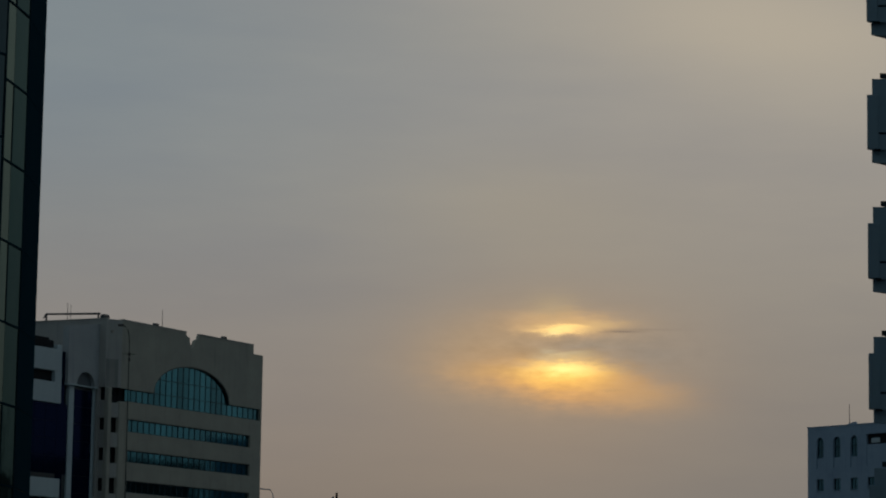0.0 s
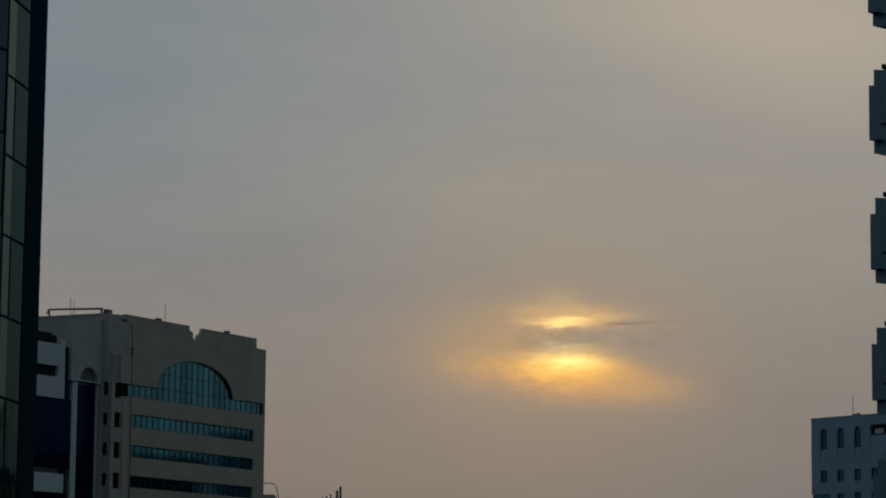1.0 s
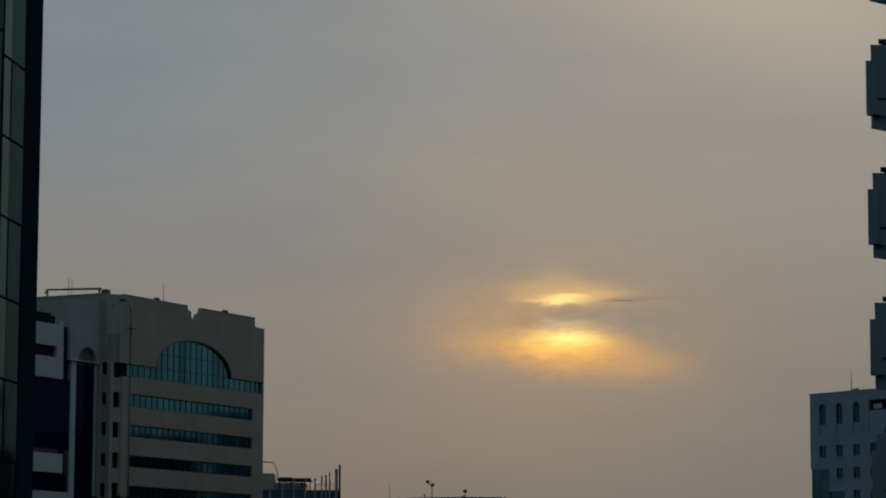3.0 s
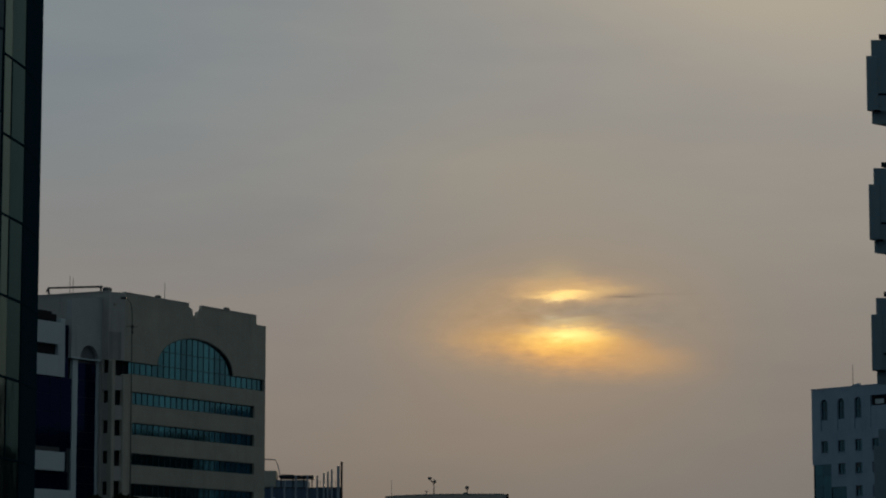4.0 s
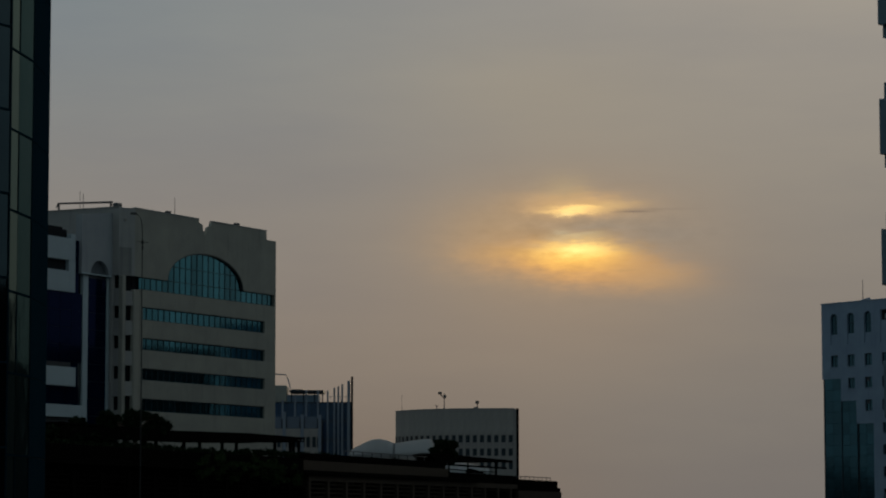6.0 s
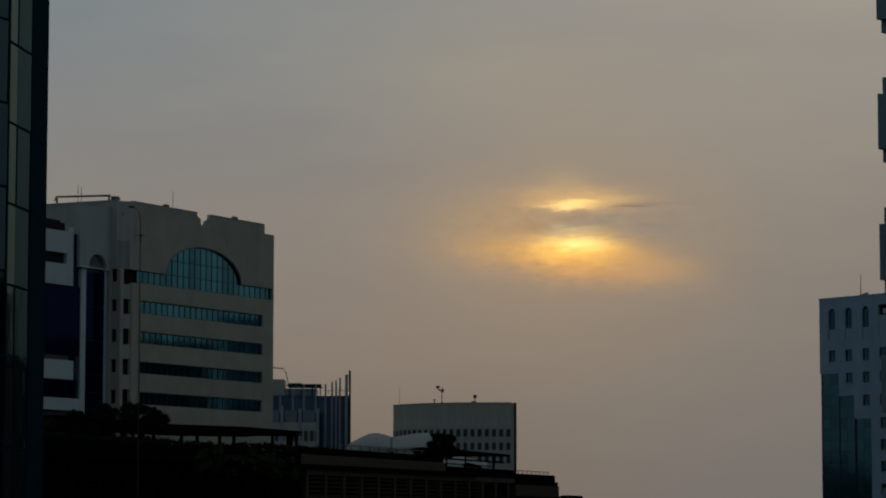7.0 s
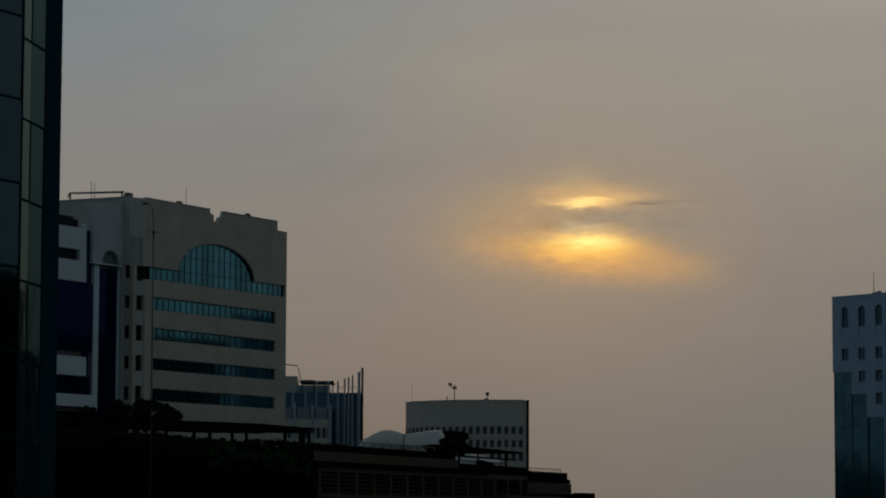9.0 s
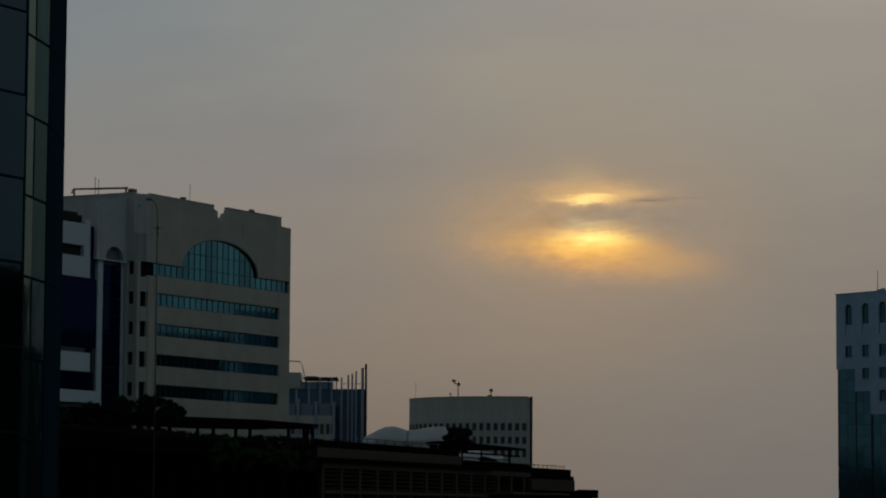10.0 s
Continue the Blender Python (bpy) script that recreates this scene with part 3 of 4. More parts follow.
    # three stepped bays of glass below
    for x0, x1, ztop, lip in ((0.25, 3.42, 22.65, 0.0), (3.42, 6.14, 19.35, 0.02), (6.46, 9.18, 16.15, -0.04)):
        bay = part("glass_bay", boxes((x0, x1, 0.22 + lip, 0.45, 0, ztop - 0.004)), FRAME_DIM, t)
        part("edge_post", boxes((x0 - 0.05, x0 + 0.06, 0.02 + lip, 0.22 + lip, 0, ztop - 0.01)), FRAME, bay)
        w = (x1 - x0) / 2
        for i in range(2):
            for k in range(int(ztop / 1.62)):
                z1 = ztop - k * 1.62
                p = part("pane", boxes((0.02, w - 0.02, 0.0, 0.06, 0.015, 1.605)), TOWER_GLASS, bay)
                p.matrix_basis = pose(x0 + i * w, 0.10 + lip + random.uniform(0, 0.02), z1 - 1.62, random.uniform(-0.5, 0.5), 0, random.uniform(-0.3, 0.3))
    part("bay_joint", boxes((6.14, 6.41, 0.30, 0.5, 0, 16.15)), FRAME, t)
    part("coping", boxes((-0.08, W, -0.08, 0.6, T, T + 0.14)), BLUEGREY, t)
    part("lift_house", slab([(7.15, T + 0.14), (7.7, T + 0.30), (8.55, T + 0.46), (8.55, T + 0.14)], 0.0, 0.5), BLUEGREY, t)
    part("mast", tube(bmesh.new(), [(7.4, 0.25, T + 0.1), (7.4, 0.25, 36.85)], 0.06, 0.03, 6), STEEL, t)


arched_tower()


# ---- apartment tower with stacked balconies ----
def balcony_tower():
    t = thing("balcony_tower", pose(11.395, 69.95, 0), "apartment tower with stacked blue-grey balconies", "building")
    part("body", prism([(2.4, 0.5), (8.4, 28), (40, 28), (40, -18), (3.2, -18), (2.4, -6)], 0, 46), BALCONY, t)
    z0 = 8.96 - 2 * 3.305

    def tray(inset, front, z_lo, z_hi, right=4.0):
        """A balcony course: its near side runs back at a slant to the tower."""
        return prism([(inset, front), (right, front), (right, 2.6), (inset + 0.15 + 1.05 * (2.6 - front), 2.6)], z_lo, z_hi)

    for k in range(12):
        top = z0 + 3.305 * k
        b = part("balcony", tray(0.0, 0.0, top - 1.42, top), BALCONY, t)
        part("edge_strip", boxes((-0.005, 0.28, -0.025, 0.015, top - 1.40, top - 0.02), bevel=0.008), BALCONY, b)
        part("upstand", tray(0.14, 0.10, top, top + 0.43), BALCONY, b)
        part("drip_course", tray(0.13, 0.10, top - 1.74, top - 1.42), BALCONY, b)
        part("cap", tray(0.36, 0.2, top + 0.47, top + 0.60), FRAME, b, "dark flat cap")
        part("cap_bed", tray(0.46, 0.25, top + 0.43, top + 0.47), DARK, b)
        part("slot", boxes((0.29, 1.2, -0.012, 0.02, top - 1.02, top - 0.97)), DARK, b)
        # dark sliver standing in for the shadow at the tray's lower edge
        part("drain_gap", boxes((0.17, 0.33, -0.03, 0.02, top - 1.45, top - 1.40)), DARK, b)


balcony_tower()


# ---- curved concrete office block, far off ----
def curved_block():
    t = thing("curved_office_block", pose(21.99, 688.27, 0) @ grown(1.0, 1.23), "pale concrete block with a curved front and small deep windows", "building")
    n, L = 20, 35.3
    pts = [(-0.75, 0.0)]
    for i in range(n):
        h = radians(-3 + 74 * ((i + 0.5) / n) ** 1.5)
        pts.append((pts[-1][0] - L / n * math.cos(h), pts[-1][1] + L / n * math.sin(h)))
    T = 29.62
    part("core", prism([(x + 0.35 if i else x - 0.2, y + 0.7) for i, (x, y) in enumerate(pts)] + [(pts[-1][0] + 8, 34), (0.2, 34), (0.2, 0.7)], 0, T - 0.6), DARK, t)
    part("side_wall", boxes((-0.25, 0.38, 0.25, 34, 0, T + 0.12)), DARKBROWN, t, "dark brown end wall")
    part("edge_pier", boxes((-0.80, -0.26, -0.12, 0.5, 0, T)), CONCRETE, t)
    rows = [(23.22, 21.42), (19.93, 18.15), (16.60, 14.85), (13.3, 11.5)]
    for (x0, y0), (x1, y1) in zip(pts, pts[1:]):
        d = math.hypot(x1 - x0, y1 - y0)
        m = pose(x1, y1, 0, 0, 0, math.degrees(math.atan2(y0 - y1, x0 - x1)))
        bay = part("bay", boxes((0, d, 0, 0.45, rows[0][0], T)), CONCRETE, t)
        bay.matrix_basis = m
        part("coping", boxes((-0.02, d + 0.02, -0.1, 0.5, T, T + 0.18)), BEIGE_SIDE, bay)
        for za, zb in [(b[0], a[1]) for a, b in zip(rows, rows[1:])] + [(0, rows[-1][1])]:
            part("spandrel", boxes((0, d, 0, 0.45, za, zb)), CONCRETE, bay)
        for px in (0, d - 0.38):
            part("pier", boxes((px, px + 0.38, -0.05, 0.45, 0, 23.3)), CONCRETE, bay)
        for k, (hi, lo) in enumerate(rows):
            if k == 3 or (k == 2 and x0 < -9):
                part("blank", boxes((0.38, d - 0.38, 0.01, 0.4, lo, hi)), CONCRETE, bay)
                continue
            part("window", boxes((0.38, d - 0.38, 0.25, 0.32, lo, hi), (d / 2 - 0.04, d / 2 + 0.04, 0.2, 0.25, lo, hi)), FRAME, bay)


curved_block()


def roof_mast(x, y, z, h, style):
    r = 0.05 if style == "thin" else 0.14
    bm = tube(bmesh.new(), [(0, 0, 0), (0, 0, h)], r, 0.7 * r, 6)
    t = thing("roof_antenna", pose(x, y, z), "grey steel aerial mast on a concrete roof", "antenna", "roof aerials")
    part("pole", bm, STEEL, t)
    if style == "dish":
        part("arm", tube(tube(bmesh.new(), [(0, 0, h * 0.74), (-0.95, 0, h * 0.92), (-0.95, 0, h)], 0.13, 0.13, 6), [(-0.95, 0, h * 0.92), (0.2, 0, h * 0.8)], 0.1, 0.1, 6), STEEL, t)
        part("lamp_head", boxes((-1.5, -0.6, -0.35, 0.35, h * 0.95, h * 1.09), bevel=0.08), STEEL, t)
        part("lamp_head", boxes((-0.1, 0.55, -0.3, 0.3, h * 0.76, h * 0.92), bevel=0.08), STEEL, t)
        part("foot", slab([(-0.3, 0), (1.6, 0), (1.3, 0.35), (0.2, 0.9), (-0.2, 0.9)], -0.4, 0.4), STEEL, t)
    elif style == "box":
        for r in ((-0.45, 0.4, -0.3, 0.3, h * 0.78, h * 1.1), (-0.9, 0.2, -0.2, 0.2, h * 0.3, h * 0.48), (0.1, 1.2, -0.2, 0.2, 0.0, h * 0.18)):
            part("sensor", boxes(r, bevel=0.06), STEEL, t)
    elif style == "bar":
        part("crossbar", boxes((-0.5, 0.5, -0.04, 0.04, h * 0.85, h * 0.92)), STEEL, t)


roof_mast(21.99 - 17.9, 692.5, 29.0, 4.6, "dish")
roof_mast(21.99 - 9.75, 691.3, 29.0, 2.5, "box")
roof_mast(21.99 - 19.75, 692.5, 29.0, 1.7, "bar")
roof_mast(21.99 - 28.6, 719.5, 29.0, 5.6, "thin")


# ---- blue glass block with a crown of fins ----
def finned_block():
    t = thing("finned_glass_block", pose(-13.89, 516.32, 0), "blue glass block with tall pale vertical fins", "building")
    part("core", prism([(-30, 0.6), (-0.1, 0.6), (-3.0, 24), (-30, 24)], 0, 23.9), DARK, t)
    n = 20
    w = 30 / n
    wall = part("curtain_wall", boxes(*[(-30, -0.05, 0.42, 0.55, z - 0.12, z + 0.12) for z in (23.8, 20.4, 17.0, 13.6, 10.2)]), FRAME, t)
    for i in range(n):
        for z in (20.55, 17.15, 13.75, 10.35):
            part("pane", boxes((-30 + i * w + 0.04, -30 + (i + 1) * w - 0.04, 0.38 + random.uniform(0, 0.02), 0.45, z, z + 3.1)), BLUE, wall)
    for x, h in ((-12.8, 24.3), (-10.5, 25.2), (-8.45, 26.1), (-6.3, 26.1), (-4.5, 26.0), (-3.28, 26.5), (-2.55, 26.75), (-1.83, 27.15)):
        part("fin", boxes((x - 0.16, x + 0.16, -0.3, 0.6, 0, h), bevel=0.03), PALESTEEL, t)
    part("fin", boxes((-0.9, -0.38, -0.3, 0.7, 0, 27.8), bevel=0.04), PALESTEEL, t)
    part("fin", boxes((-0.22, 0.14, -0.5, 1.4, 0, 28.55), bevel=0.04), DARK, t, "dark corner fin")
    roof = part("roof_plant", boxes((-13.6, -6.2, 1.5, 9, 23.9, 25.3), bevel=0.05), BLUEGREY, t)
    part("canopy", boxes((-11.6, -5.3, 0.6, 9.5, 25.75, 26.1), (-11.2, -9.0, 0.6, 9.5, 26.1, 26.25)), BLACK_METAL, roof)
    for x in (-11.2, -9.0, -7.0, -5.5):
        part("canopy_post", boxes((x - 0.1, x + 0.1, 1.0, 1.2, 24.0, 25.76)), BLACK_METAL, roof)
    part("rail", boxes((-4.4, -0.3, 0.8, 0.86, 24.9, 24.98), *[(x, x + 0.06, 0.8, 0.86, 23.9, 24.9) for x in (-4.0, -2.2, -1.2, -0.5)]), PALESTEEL, roof)
    part("stair_house", boxes((-19, -12.1, 1.0, 8, 23.9, 27.0), bevel=0.1), BEIGE, t, "beige stair house on the roof")
    crane = part("roof_crane", tube(bmesh.new(), [(-15.0, 2, 29.2), (-12.3, 2, 29.0), (-11.9, 2, 28.2), (-11.4, 2, 26.2)], 0.11, 0.09, 6), PALESTEEL, t)
    part("crane_post", tube(bmesh.new(), [(-15.0, 2, 27.0), (-15.0, 2, 29.2)], 0.1, 0.1, 6), PALESTEEL, crane)


def white_wing():
    t = thing("low_white_wing", pose(-13.89, 506.76, 0), "low white wing with blue-grey windows and stub piers", "building")
    part("core", boxes((-16, -5.3, 0.5, 7, 0, 20.5)), DARK, t)
    part("wall", boxes((-16, -5.3, 0, 0.5, 17.2, 18.7), (-16, -5.3, 0, 0.5, 0, 15.3)), CONCRETE, t)
    for i, x in enumerate((-15.0, -12.0, -8.75, -5.6)):
        part("pier", boxes((x - 0.3, x + 0.3, -0.1, 0.6, 0, 21.2 if i != 1 else 21.7), bevel=0.04), PALE_BLUE, t)
    for x0, x1 in ((-14.5, -12.5), (-11.5, -9.25), (-8.25, -6.1)):
        part("glass_band", boxes((x0, x1, 0.1, 0.3, 18.72, 20.85)), GREYBLUE, t)
        for k in (0.12, 0.62):
            a = x0 + (x1 - x0) * k
            win = part("window", boxes((a, a + 0.62, 0.2, 0.3, 15.35, 17.15)), FRAME, t)
            part("jamb", boxes((a - 0.3, a - 0.02, 0.0, 0.4, 15.3, 17.2), (a + 0.64, a + 0.85, 0.0, 0.4, 15.3, 17.2)), CONCRETE, win)


finned_block()
white_wing()


# ---- low dark podium with its roof garden ----
POD = pose(-8.01, 283.22, 0, 0, 0, 71.82) @ grown(1.2004, 0.9759)


def podium():
    t = thing("podium_building", POD, "low dark brown podium with louvred openings and a planted roof", "building")
    part("deck", boxes((-105, 27.5, 0.9, 30, 6.6, 7.6)), BROWN, t)
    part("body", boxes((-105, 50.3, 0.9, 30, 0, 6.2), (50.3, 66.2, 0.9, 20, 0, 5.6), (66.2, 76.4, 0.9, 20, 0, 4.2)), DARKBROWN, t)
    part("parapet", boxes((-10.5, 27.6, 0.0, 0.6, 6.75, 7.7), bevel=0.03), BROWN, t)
    # same parapet towards the trees, its shade put into the colour
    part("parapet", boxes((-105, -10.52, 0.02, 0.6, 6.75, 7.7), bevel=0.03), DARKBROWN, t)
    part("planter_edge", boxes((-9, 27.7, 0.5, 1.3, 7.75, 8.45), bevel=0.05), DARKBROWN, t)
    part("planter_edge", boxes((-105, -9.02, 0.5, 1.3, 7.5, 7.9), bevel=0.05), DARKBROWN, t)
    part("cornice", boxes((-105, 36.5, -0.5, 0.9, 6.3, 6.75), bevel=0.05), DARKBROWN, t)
    part("spandrel", boxes((-9.5, 50.2, -0.1, 0.9, 5.75, 6.3)), BROWN, t)
    x = -57.8
    while x < 49:
        # bays and slats on the left take near-black brown: shade in the colour
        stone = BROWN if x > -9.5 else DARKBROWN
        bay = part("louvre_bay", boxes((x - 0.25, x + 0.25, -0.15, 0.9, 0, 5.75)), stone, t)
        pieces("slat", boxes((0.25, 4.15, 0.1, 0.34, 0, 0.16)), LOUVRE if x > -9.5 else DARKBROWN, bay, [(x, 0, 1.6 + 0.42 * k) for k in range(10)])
        x += 4.4
    part("ledge", boxes((-9.2, 50.3, -0.25, 0.9, 3.25, 3.6)), BROWN, t)
    # lower steps at the far end
    part("step_wall", boxes((50.3, 65.4, -0.05, 0.9, 5.6, 6.95), (65.0, 66.4, -0.1, 0.9, 5.6, 6.1), bevel=0.03), DARKBROWN, t)
    part("step_band", boxes((50.3, 66.5, -0.2, 0.9, 4.2, 5.6), bevel=0.03), BROWN, t)
    part("step_wall", boxes((66.5, 76.5, -0.1, 0.9, 3.4, 4.35), (70.5, 76.5, -0.1, 0.9, 4.2, 4.5), bevel=0.03), DARKBROWN, t)
    part("low_canopy", boxes((35.5, 56, -3.2, 0.2, 3.55, 3.85), bevel=0.05), BROWN, t)
    for k in range(5):
        part("gate_slat", boxes((40.5, 49.6, 0.0, 0.2, 4.0 + 0.32 * k, 4.18 + 0.32 * k)), DARKBROWN, t)


def railing(x0, x1, z, step, label):
    t = thing("roof_railing", POD @ pose(0, 0.7, 0), label, "railing", "roof railings")
    part("handrail", boxes((x0, x1, 0, 0.08, z + 0.38, z + 0.46)), STEEL, t)
    n = int((x1 - x0) / step)
    pieces("post", boxes((-0.04, 0.04, 0, 0.08, 0, 0.42)), STEEL, t, [(x0 + i * step, 0, z) for i in range(n + 1)])


def pergola():
    t = thing("long_pergola", POD @ pose(0, 2.0, 0), "long dark flat roofed pergola on slim posts", "pergola", "roof pergolas")
    part("roof", prism([(-52, 0.0), (-6.0, 0.0), (-6.0, 4.5), (-52, 7)], 9.6, 9.75), DARKBROWN, t)
    part("fascia", slab([(-52, 8.5), (-32, 8.72), (-18.7, 9.08), (-11.6, 9.56), (-6.2, 9.84), (-6.2, 10.06), (-18.7, 10.04), (-32, 9.76), (-52, 9.4)], -0.1, 0.02), DARKBROWN, t)
    for x in (-41, -35.5, -30.4, -27.4, -23.0, -20.1, -11.9, -8.45, -7.7, -6.5):
        part("post", boxes((x - 0.13, x + 0.13, 0.3, 0.52, 7.6, 9.75)), DARKBROWN, t)
    t = thing("open_pergola", POD @ pose(0, 1.0, 0), "open dark pergola with a sloping roof and rails", "pergola", "roof pergolas")
    part("roof", slab([(24.5, 9.2), (27, 9.45), (51.5, 9.25), (51.5, 9.02), (43, 8.80), (27, 8.35)], 0.0, 2.2), DARKBROWN, t)
    for x, w in ((31.0, 0.08), (37.0, 0.08), (46.4, 0.17)):
        part("post", boxes((x - w, x + w, 0.2, 0.36, 6.2, 8.9)), DARKBROWN, t)
    part("beam", boxes((27, 50, 0.2, 0.4, 8.16, 8.36)), DARKBROWN, t)
    part("rail", boxes((27, 46.4, 0.15, 0.25, 7.66, 7.78)), DARKBROWN, t)
    part("brace", slab([(36.5, 7.72), (38.5, 8.0), (41.5, 7.75), (43.5, 7.45), (37.5, 7.45)], 0.4, 0.6), DARKBROWN, t)
    part("balustrade", boxes((27.8, 52.0, -0.3, -0.1, 6.2, 7.38)), DARKBROWN, t)


podium()
railing(0.6, 23.0, 8.5, 2.4, "thin steel railing along the planted roof edge")
railing(50.5, 65.0, 6.95, 1.6, "thin steel railing on the lower dark roof")
pergola()


# ---- planting ----
def leaf_cloud(blobs, count, size, seed, flat=1.0):
    """Many small leaf sprays scattered through lumps (x, y, z, radius)."""
    rng = random.Random(seed)
    bm = bmesh.new()
    total = sum(b[3] ** 2 for b in blobs)
    for bx, by, bz, br in blobs:
        for _ in range(int(count * br * br / total)):
            d = Vector((rng.gauss(0, 1), rng.gauss(0, 1), rng.gauss(0, 1) * flat)).normalized() * br * rng.uniform(0.35, 1.12) ** 0.7
            p = Vector((bx, by, bz)) + Vector((d.x, d.y, d.z * flat))
            n = Vector((rng.uniform(-1, 1), rng.uniform(-1, 1), rng.uniform(-0.4, 1))).normalized()
            a = n.orthogonal().normalized()
            a = Matrix.Rotation(rng.uniform(0, 6.28), 3, n) @ a
            b = n.cross(a)
            s = size * rng.uniform(0.5, 1.3)
            bm.faces.new([bm.verts.new(p + a * s * u + b * s * v) for u, v in ((-1, 0), (-0.1, -0.32), (1, 0), (-0.1, 0.32))])
    return bm


def tree(place, blobs, count, size, trunk_h, seed, label):
    t = thing("roof_tree", place, label, "tree", "roof garden trees")
    rng = random.Random(seed + 50)
    part("trunk", tube(bmesh.new(), [(0, 0, -0.75), (0.08, 0, trunk_h * 0.5), (0.02, 0.05, trunk_h)], 0.16, 0.10, 8), BARK, t)
    for bx, by, bz, br in blobs[::2]:
        part("limb", tube(bmesh.new(), [(0, 0, trunk_h * 0.8), (bx * 0.5, by * 0.5, 0.5 * (trunk_h + bz)), (bx, by, bz)], 0.08, 0.03, 6), BARK, t)
    part("crown", leaf_cloud(blobs, count, size, seed, 0.75), LEAF, t)


def tufts(rx, z0, rise, n, seed, r=0.42):
    """Lumps of foliage for a low spreading crown with a ragged rim."""
    rng = random.Random(seed)
    out = []
    for i in range(n):
        u = -1 + 2 * (i + rng.uniform(0.1, 0.9)) / n
        dome = math.sqrt(max(0.0, 1 - u * u))
        k = rng.choice((1.0, 0.95, 0.55, 0.2))
        out.append((rx * u, rng.uniform(-0.5, 0.5) * rx * 0.5 * dome, z0 + rise * (dome * k + rng.uniform(-0.08, 0.14)), r * rng.uniform(0.5, 1.3) * (0.6 + 0.5 * dome)))
    return out


def layers(rx, top, depth, n, seed, r):
    """Lumps of foliage in loose flat layers under a ragged, nearly level top."""
    rng = random.Random(seed)
    out = []
    for i in range(n):
        u = -1 + 2 * (i + rng.uniform(0.0, 1.0)) / n
        lip = 1 - abs(u) ** 3
        out.append((rx * u, rng.uniform(-0.35, 0.35), top - 0.3 * (1 - lip) * depth - rng.uniform(0.0, 1.0) ** 1.4 * depth * (0.25 + 0.75 * lip) - r * 0.5 + rng.uniform(-0.25, 0.28), r * rng.uniform(0.45, 1.2)))
    return out


def garden():
    deck = 7.6
    rng = random.Random(11)
    # broad flat-topped tree beside the pergola
    blobs = layers(5.8, 3.4, 1.7, 90, 21, 0.36) + [(rng.uniform(-4, 7), rng.uniform(-0.4, 0.4), rng.uniform(0.7, 1.9), rng.uniform(0.12, 0.30)) for _ in range(14)]
    tree(POD @ pose(-39.3, 2.3, deck), blobs, 9000, 0.27, 2.2, 3, "broad flat-topped dark leafy tree on the planted roof")
    blobs = layers(0.9, 2.75, 1.0, 12, 23, 0.42) + layers(2.2, 1.7, 1.4, 12, 24, 0.55)
    tree(POD @ pose(-48.4, 2.5, deck), blobs, 2600, 0.24, 1.8, 4, "small rounded dark leafy tree on the planted roof")
    blobs = layers(9.5, 1.75, 1.5, 60, 25, 0.7)
    tree(POD @ pose(-52.5, 2.8, deck), blobs, 6500, 0.30, 1.2, 5, "low spreading dark leafy tree on the planted roof")
    # small spreading tree at the tents
    blobs = tufts(3.3, 0.8, 1.9, 26, 31, 0.42) + tufts(2.2, 0.4, 0.9, 10, 32, 0.6)
    tree(POD @ pose(31.4, 2.0, deck + 0.6), blobs, 5200, 0.26, 1.2, 6, "small spreading dark tree on the planted roof")
    # hedge along the edge
    blobs = []
    x = -62.0
    while x < 27.2:
        blobs.append((x, 1.5 + rng.uniform(-0.2, 0.2), (7.98 if x < -22 else 8.22 if x < 0 else 8.08) + rng.uniform(-0.08, 0.08), rng.uniform(0.35, 0.52)))
        x += 0.62
    hedge = solo("hedge", leaf_cloud(blobs, 9000, 0.2, 9, 0.8), LEAF, "low dark clipped hedge along the roof edge", "hedge", POD, kind="stuff")
    # climbing plants on the shaded front
    blobs = [(rng.uniform(-34, -12), -0.25, rng.uniform(5.6, 7.5), rng.uniform(0.3, 0.6)) for _ in range(60)]
    solo("climbing_plants", leaf_cloud(blobs, 4000, 0.2, 12, 0.9), LEAF_GREEN, "dim green climbing plants on the podium front", "plant", POD, kind="stuff")


garden()


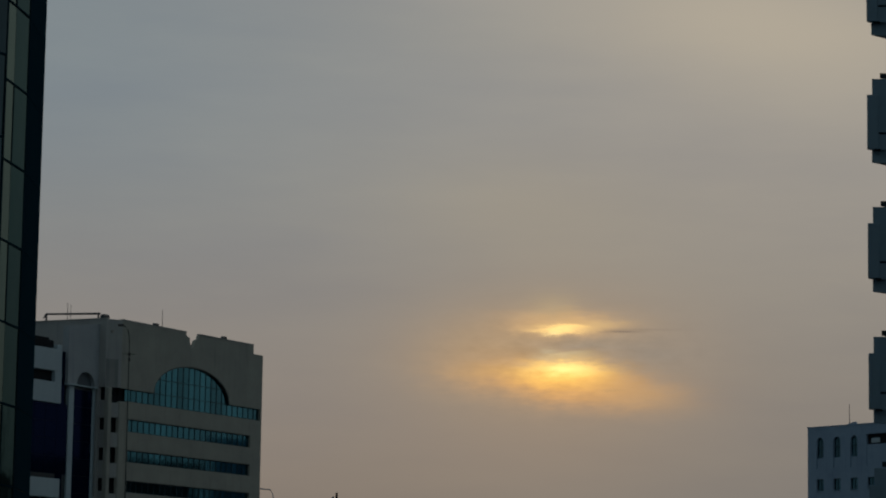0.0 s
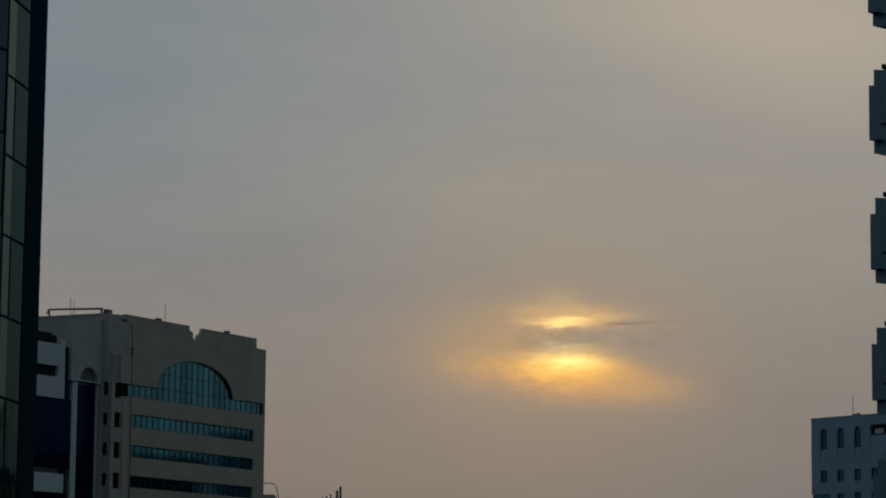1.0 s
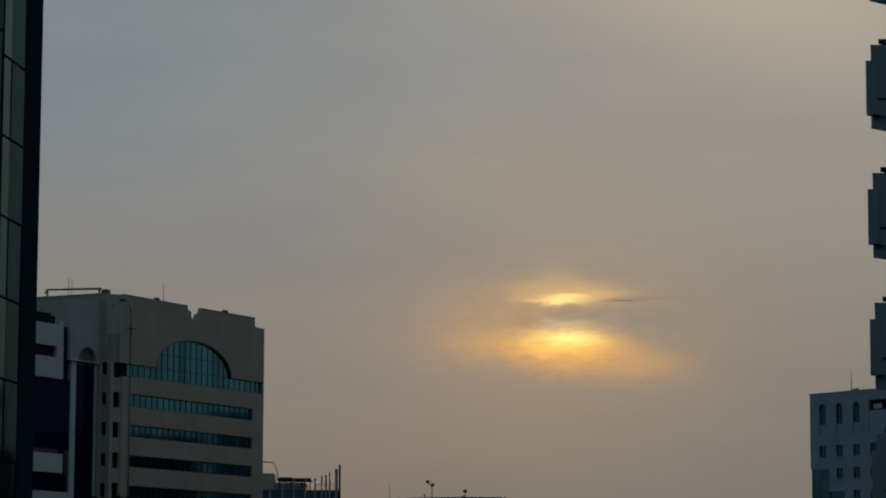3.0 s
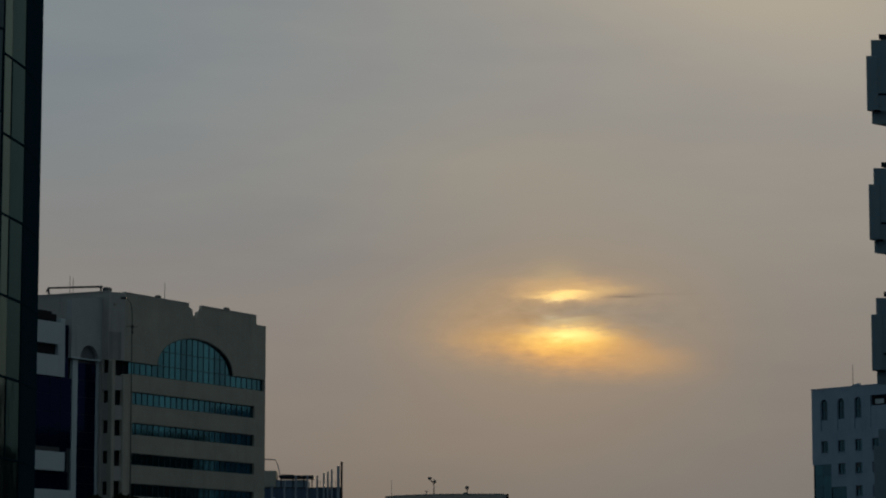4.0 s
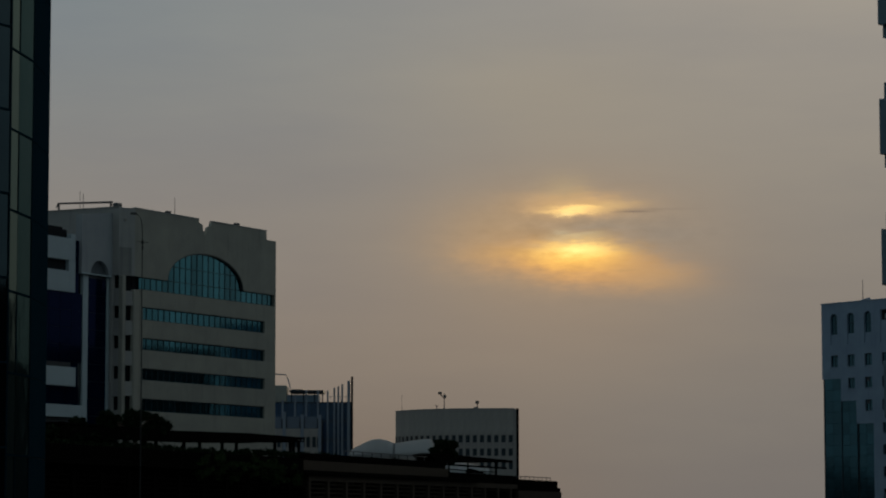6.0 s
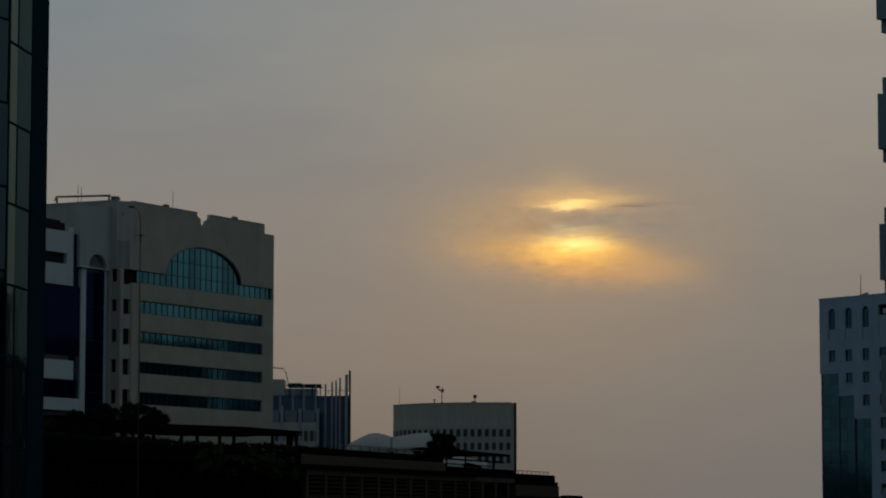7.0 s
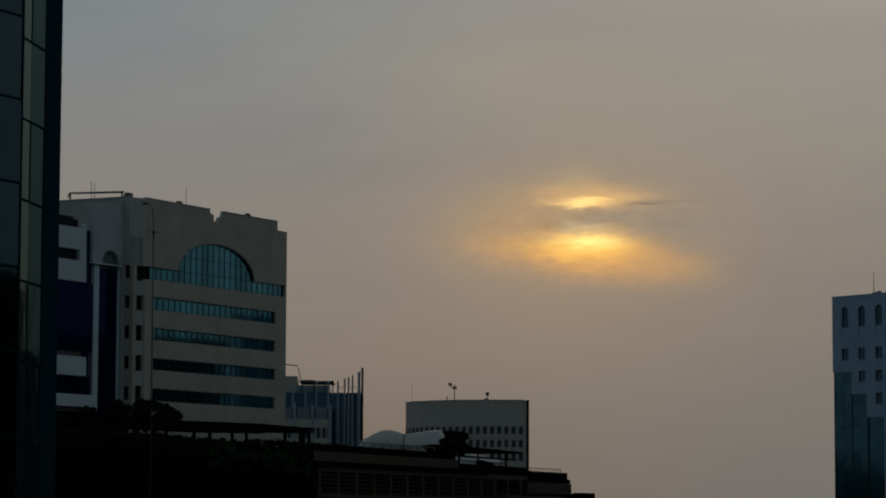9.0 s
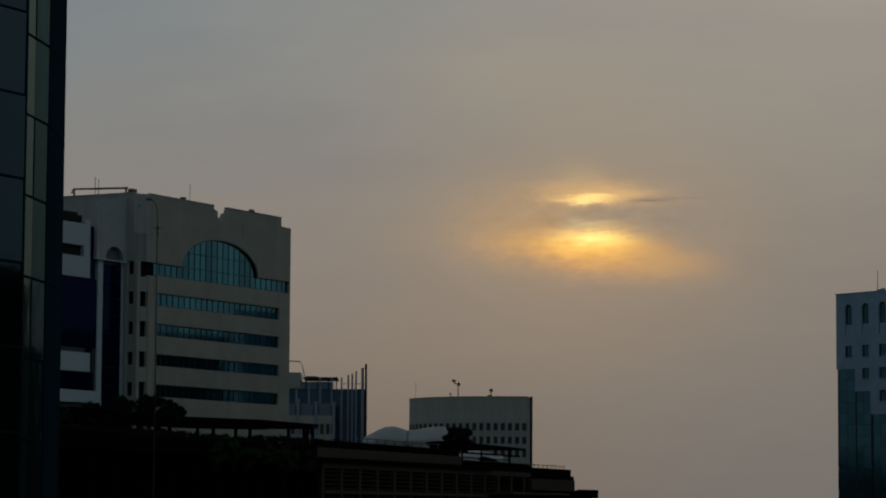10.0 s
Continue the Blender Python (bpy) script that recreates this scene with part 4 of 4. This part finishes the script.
# ---- white tensile tents ----
def tent(x, w, crest, base, label):
    """A fabric roof: crest gives heights at even steps along it."""
    t = thing("tensile_tent", pose(x, 369, 0), label, "tent", "white roof tents")
    bm = bmesh.new()
    n, m = 24, 12
    grid = []
    for i in range(n + 1):
        u = i / n
        k = min(int(u * (len(crest) - 1)), len(crest) - 2)
        f = u * (len(crest) - 1) - k
        f = f * f * (3 - 2 * f) * 0.5 + f * 0.5
        h = crest[k] * (1 - f) + crest[k + 1] * f
        row = []
        for j in range(m + 1):
            v = j / m
            row.append(bm.verts.new((u * w, (v - 0.5) * 11, base + (h - base) * math.sin(v * math.pi) ** 0.8)))
        grid.append(row)
    for i in range(n):
        for j in range(m):
            bm.faces.new((grid[i][j], grid[i + 1][j], grid[i + 1][j + 1], grid[i][j + 1]))
    bmesh.ops.solidify(bm, geom=list(bm.faces), thickness=0.06)
    canopy = part("canopy", bm, FABRIC, t)
    for f in canopy.data.polygons:
        f.use_smooth = True
    for px in (0.15, w - 0.15):
        for py in (-5.3, 5.3):
            part("pole", tube(bmesh.new(), [(px, py, 0.0), (px, py, base + 0.1)], 0.12, 0.1, 8), STEEL, t)


tent(-10.2, 5.8, (11.15, 11.7, 12.2, 12.6, 12.7, 12.5, 12.15), 10.2, "low white fabric tent with a soft ridge")
tent(-4.38, 5.7, (12.1, 12.25, 12.4, 12.55, 12.65, 12.7, 11.2), 10.2, "low white fabric tent with a steep far end")
tent(1.9, 6.3, (9.2, 9.55, 9.65, 9.5, 9.3, 9.1, 8.8), 8.0, "small white fabric tent behind the open pergola")


# ---- street lamp ----
def street_lamp():
    d, a = 76.0, radians(-7.16)
    t = thing("street_lamp", pose(d * math.sin(a), 1.23 * d * math.cos(a), 0), "slim grey street lamp with a curved arm", "street lamp")
    part("base", boxes((-0.16, 0.16, -0.16, 0.16, 0, 0.5), bevel=0.03), STEEL, t)
    part("pole", tube(bmesh.new(), [(0, 0, 0.4), (0, 0, 6), (-0.01, 0, 11.2)], 0.028, 0.013, 10), LAMP_GREY, t)
    part("arm", tube(bmesh.new(), [(-0.01, 0, 11.2), (-0.02, 0, 11.5), (-0.07, 0, 11.72), (-0.16, 0, 11.84), (-0.3, 0, 11.88)], 0.013, 0.012, 8), LAMP_GREY, t)
    part("lamp_head", boxes((-0.40, -0.20, -0.07, 0.07, 11.84, 11.92), bevel=0.02), STEEL, t)
    clamp = part("bracket", boxes((-0.035, 0.035, -0.04, 0.04, 10.85, 10.97), (-0.03, 0.03, -0.035, 0.035, 10.68, 10.80), bevel=0.008), LAMP_GREY, t)
    part("cross_arm", tube(bmesh.new(), [(-0.2, 0, 10.93), (0.2, 0, 10.91)], 0.008, 0.008, 6), LAMP_GREY, clamp)


street_lamp()
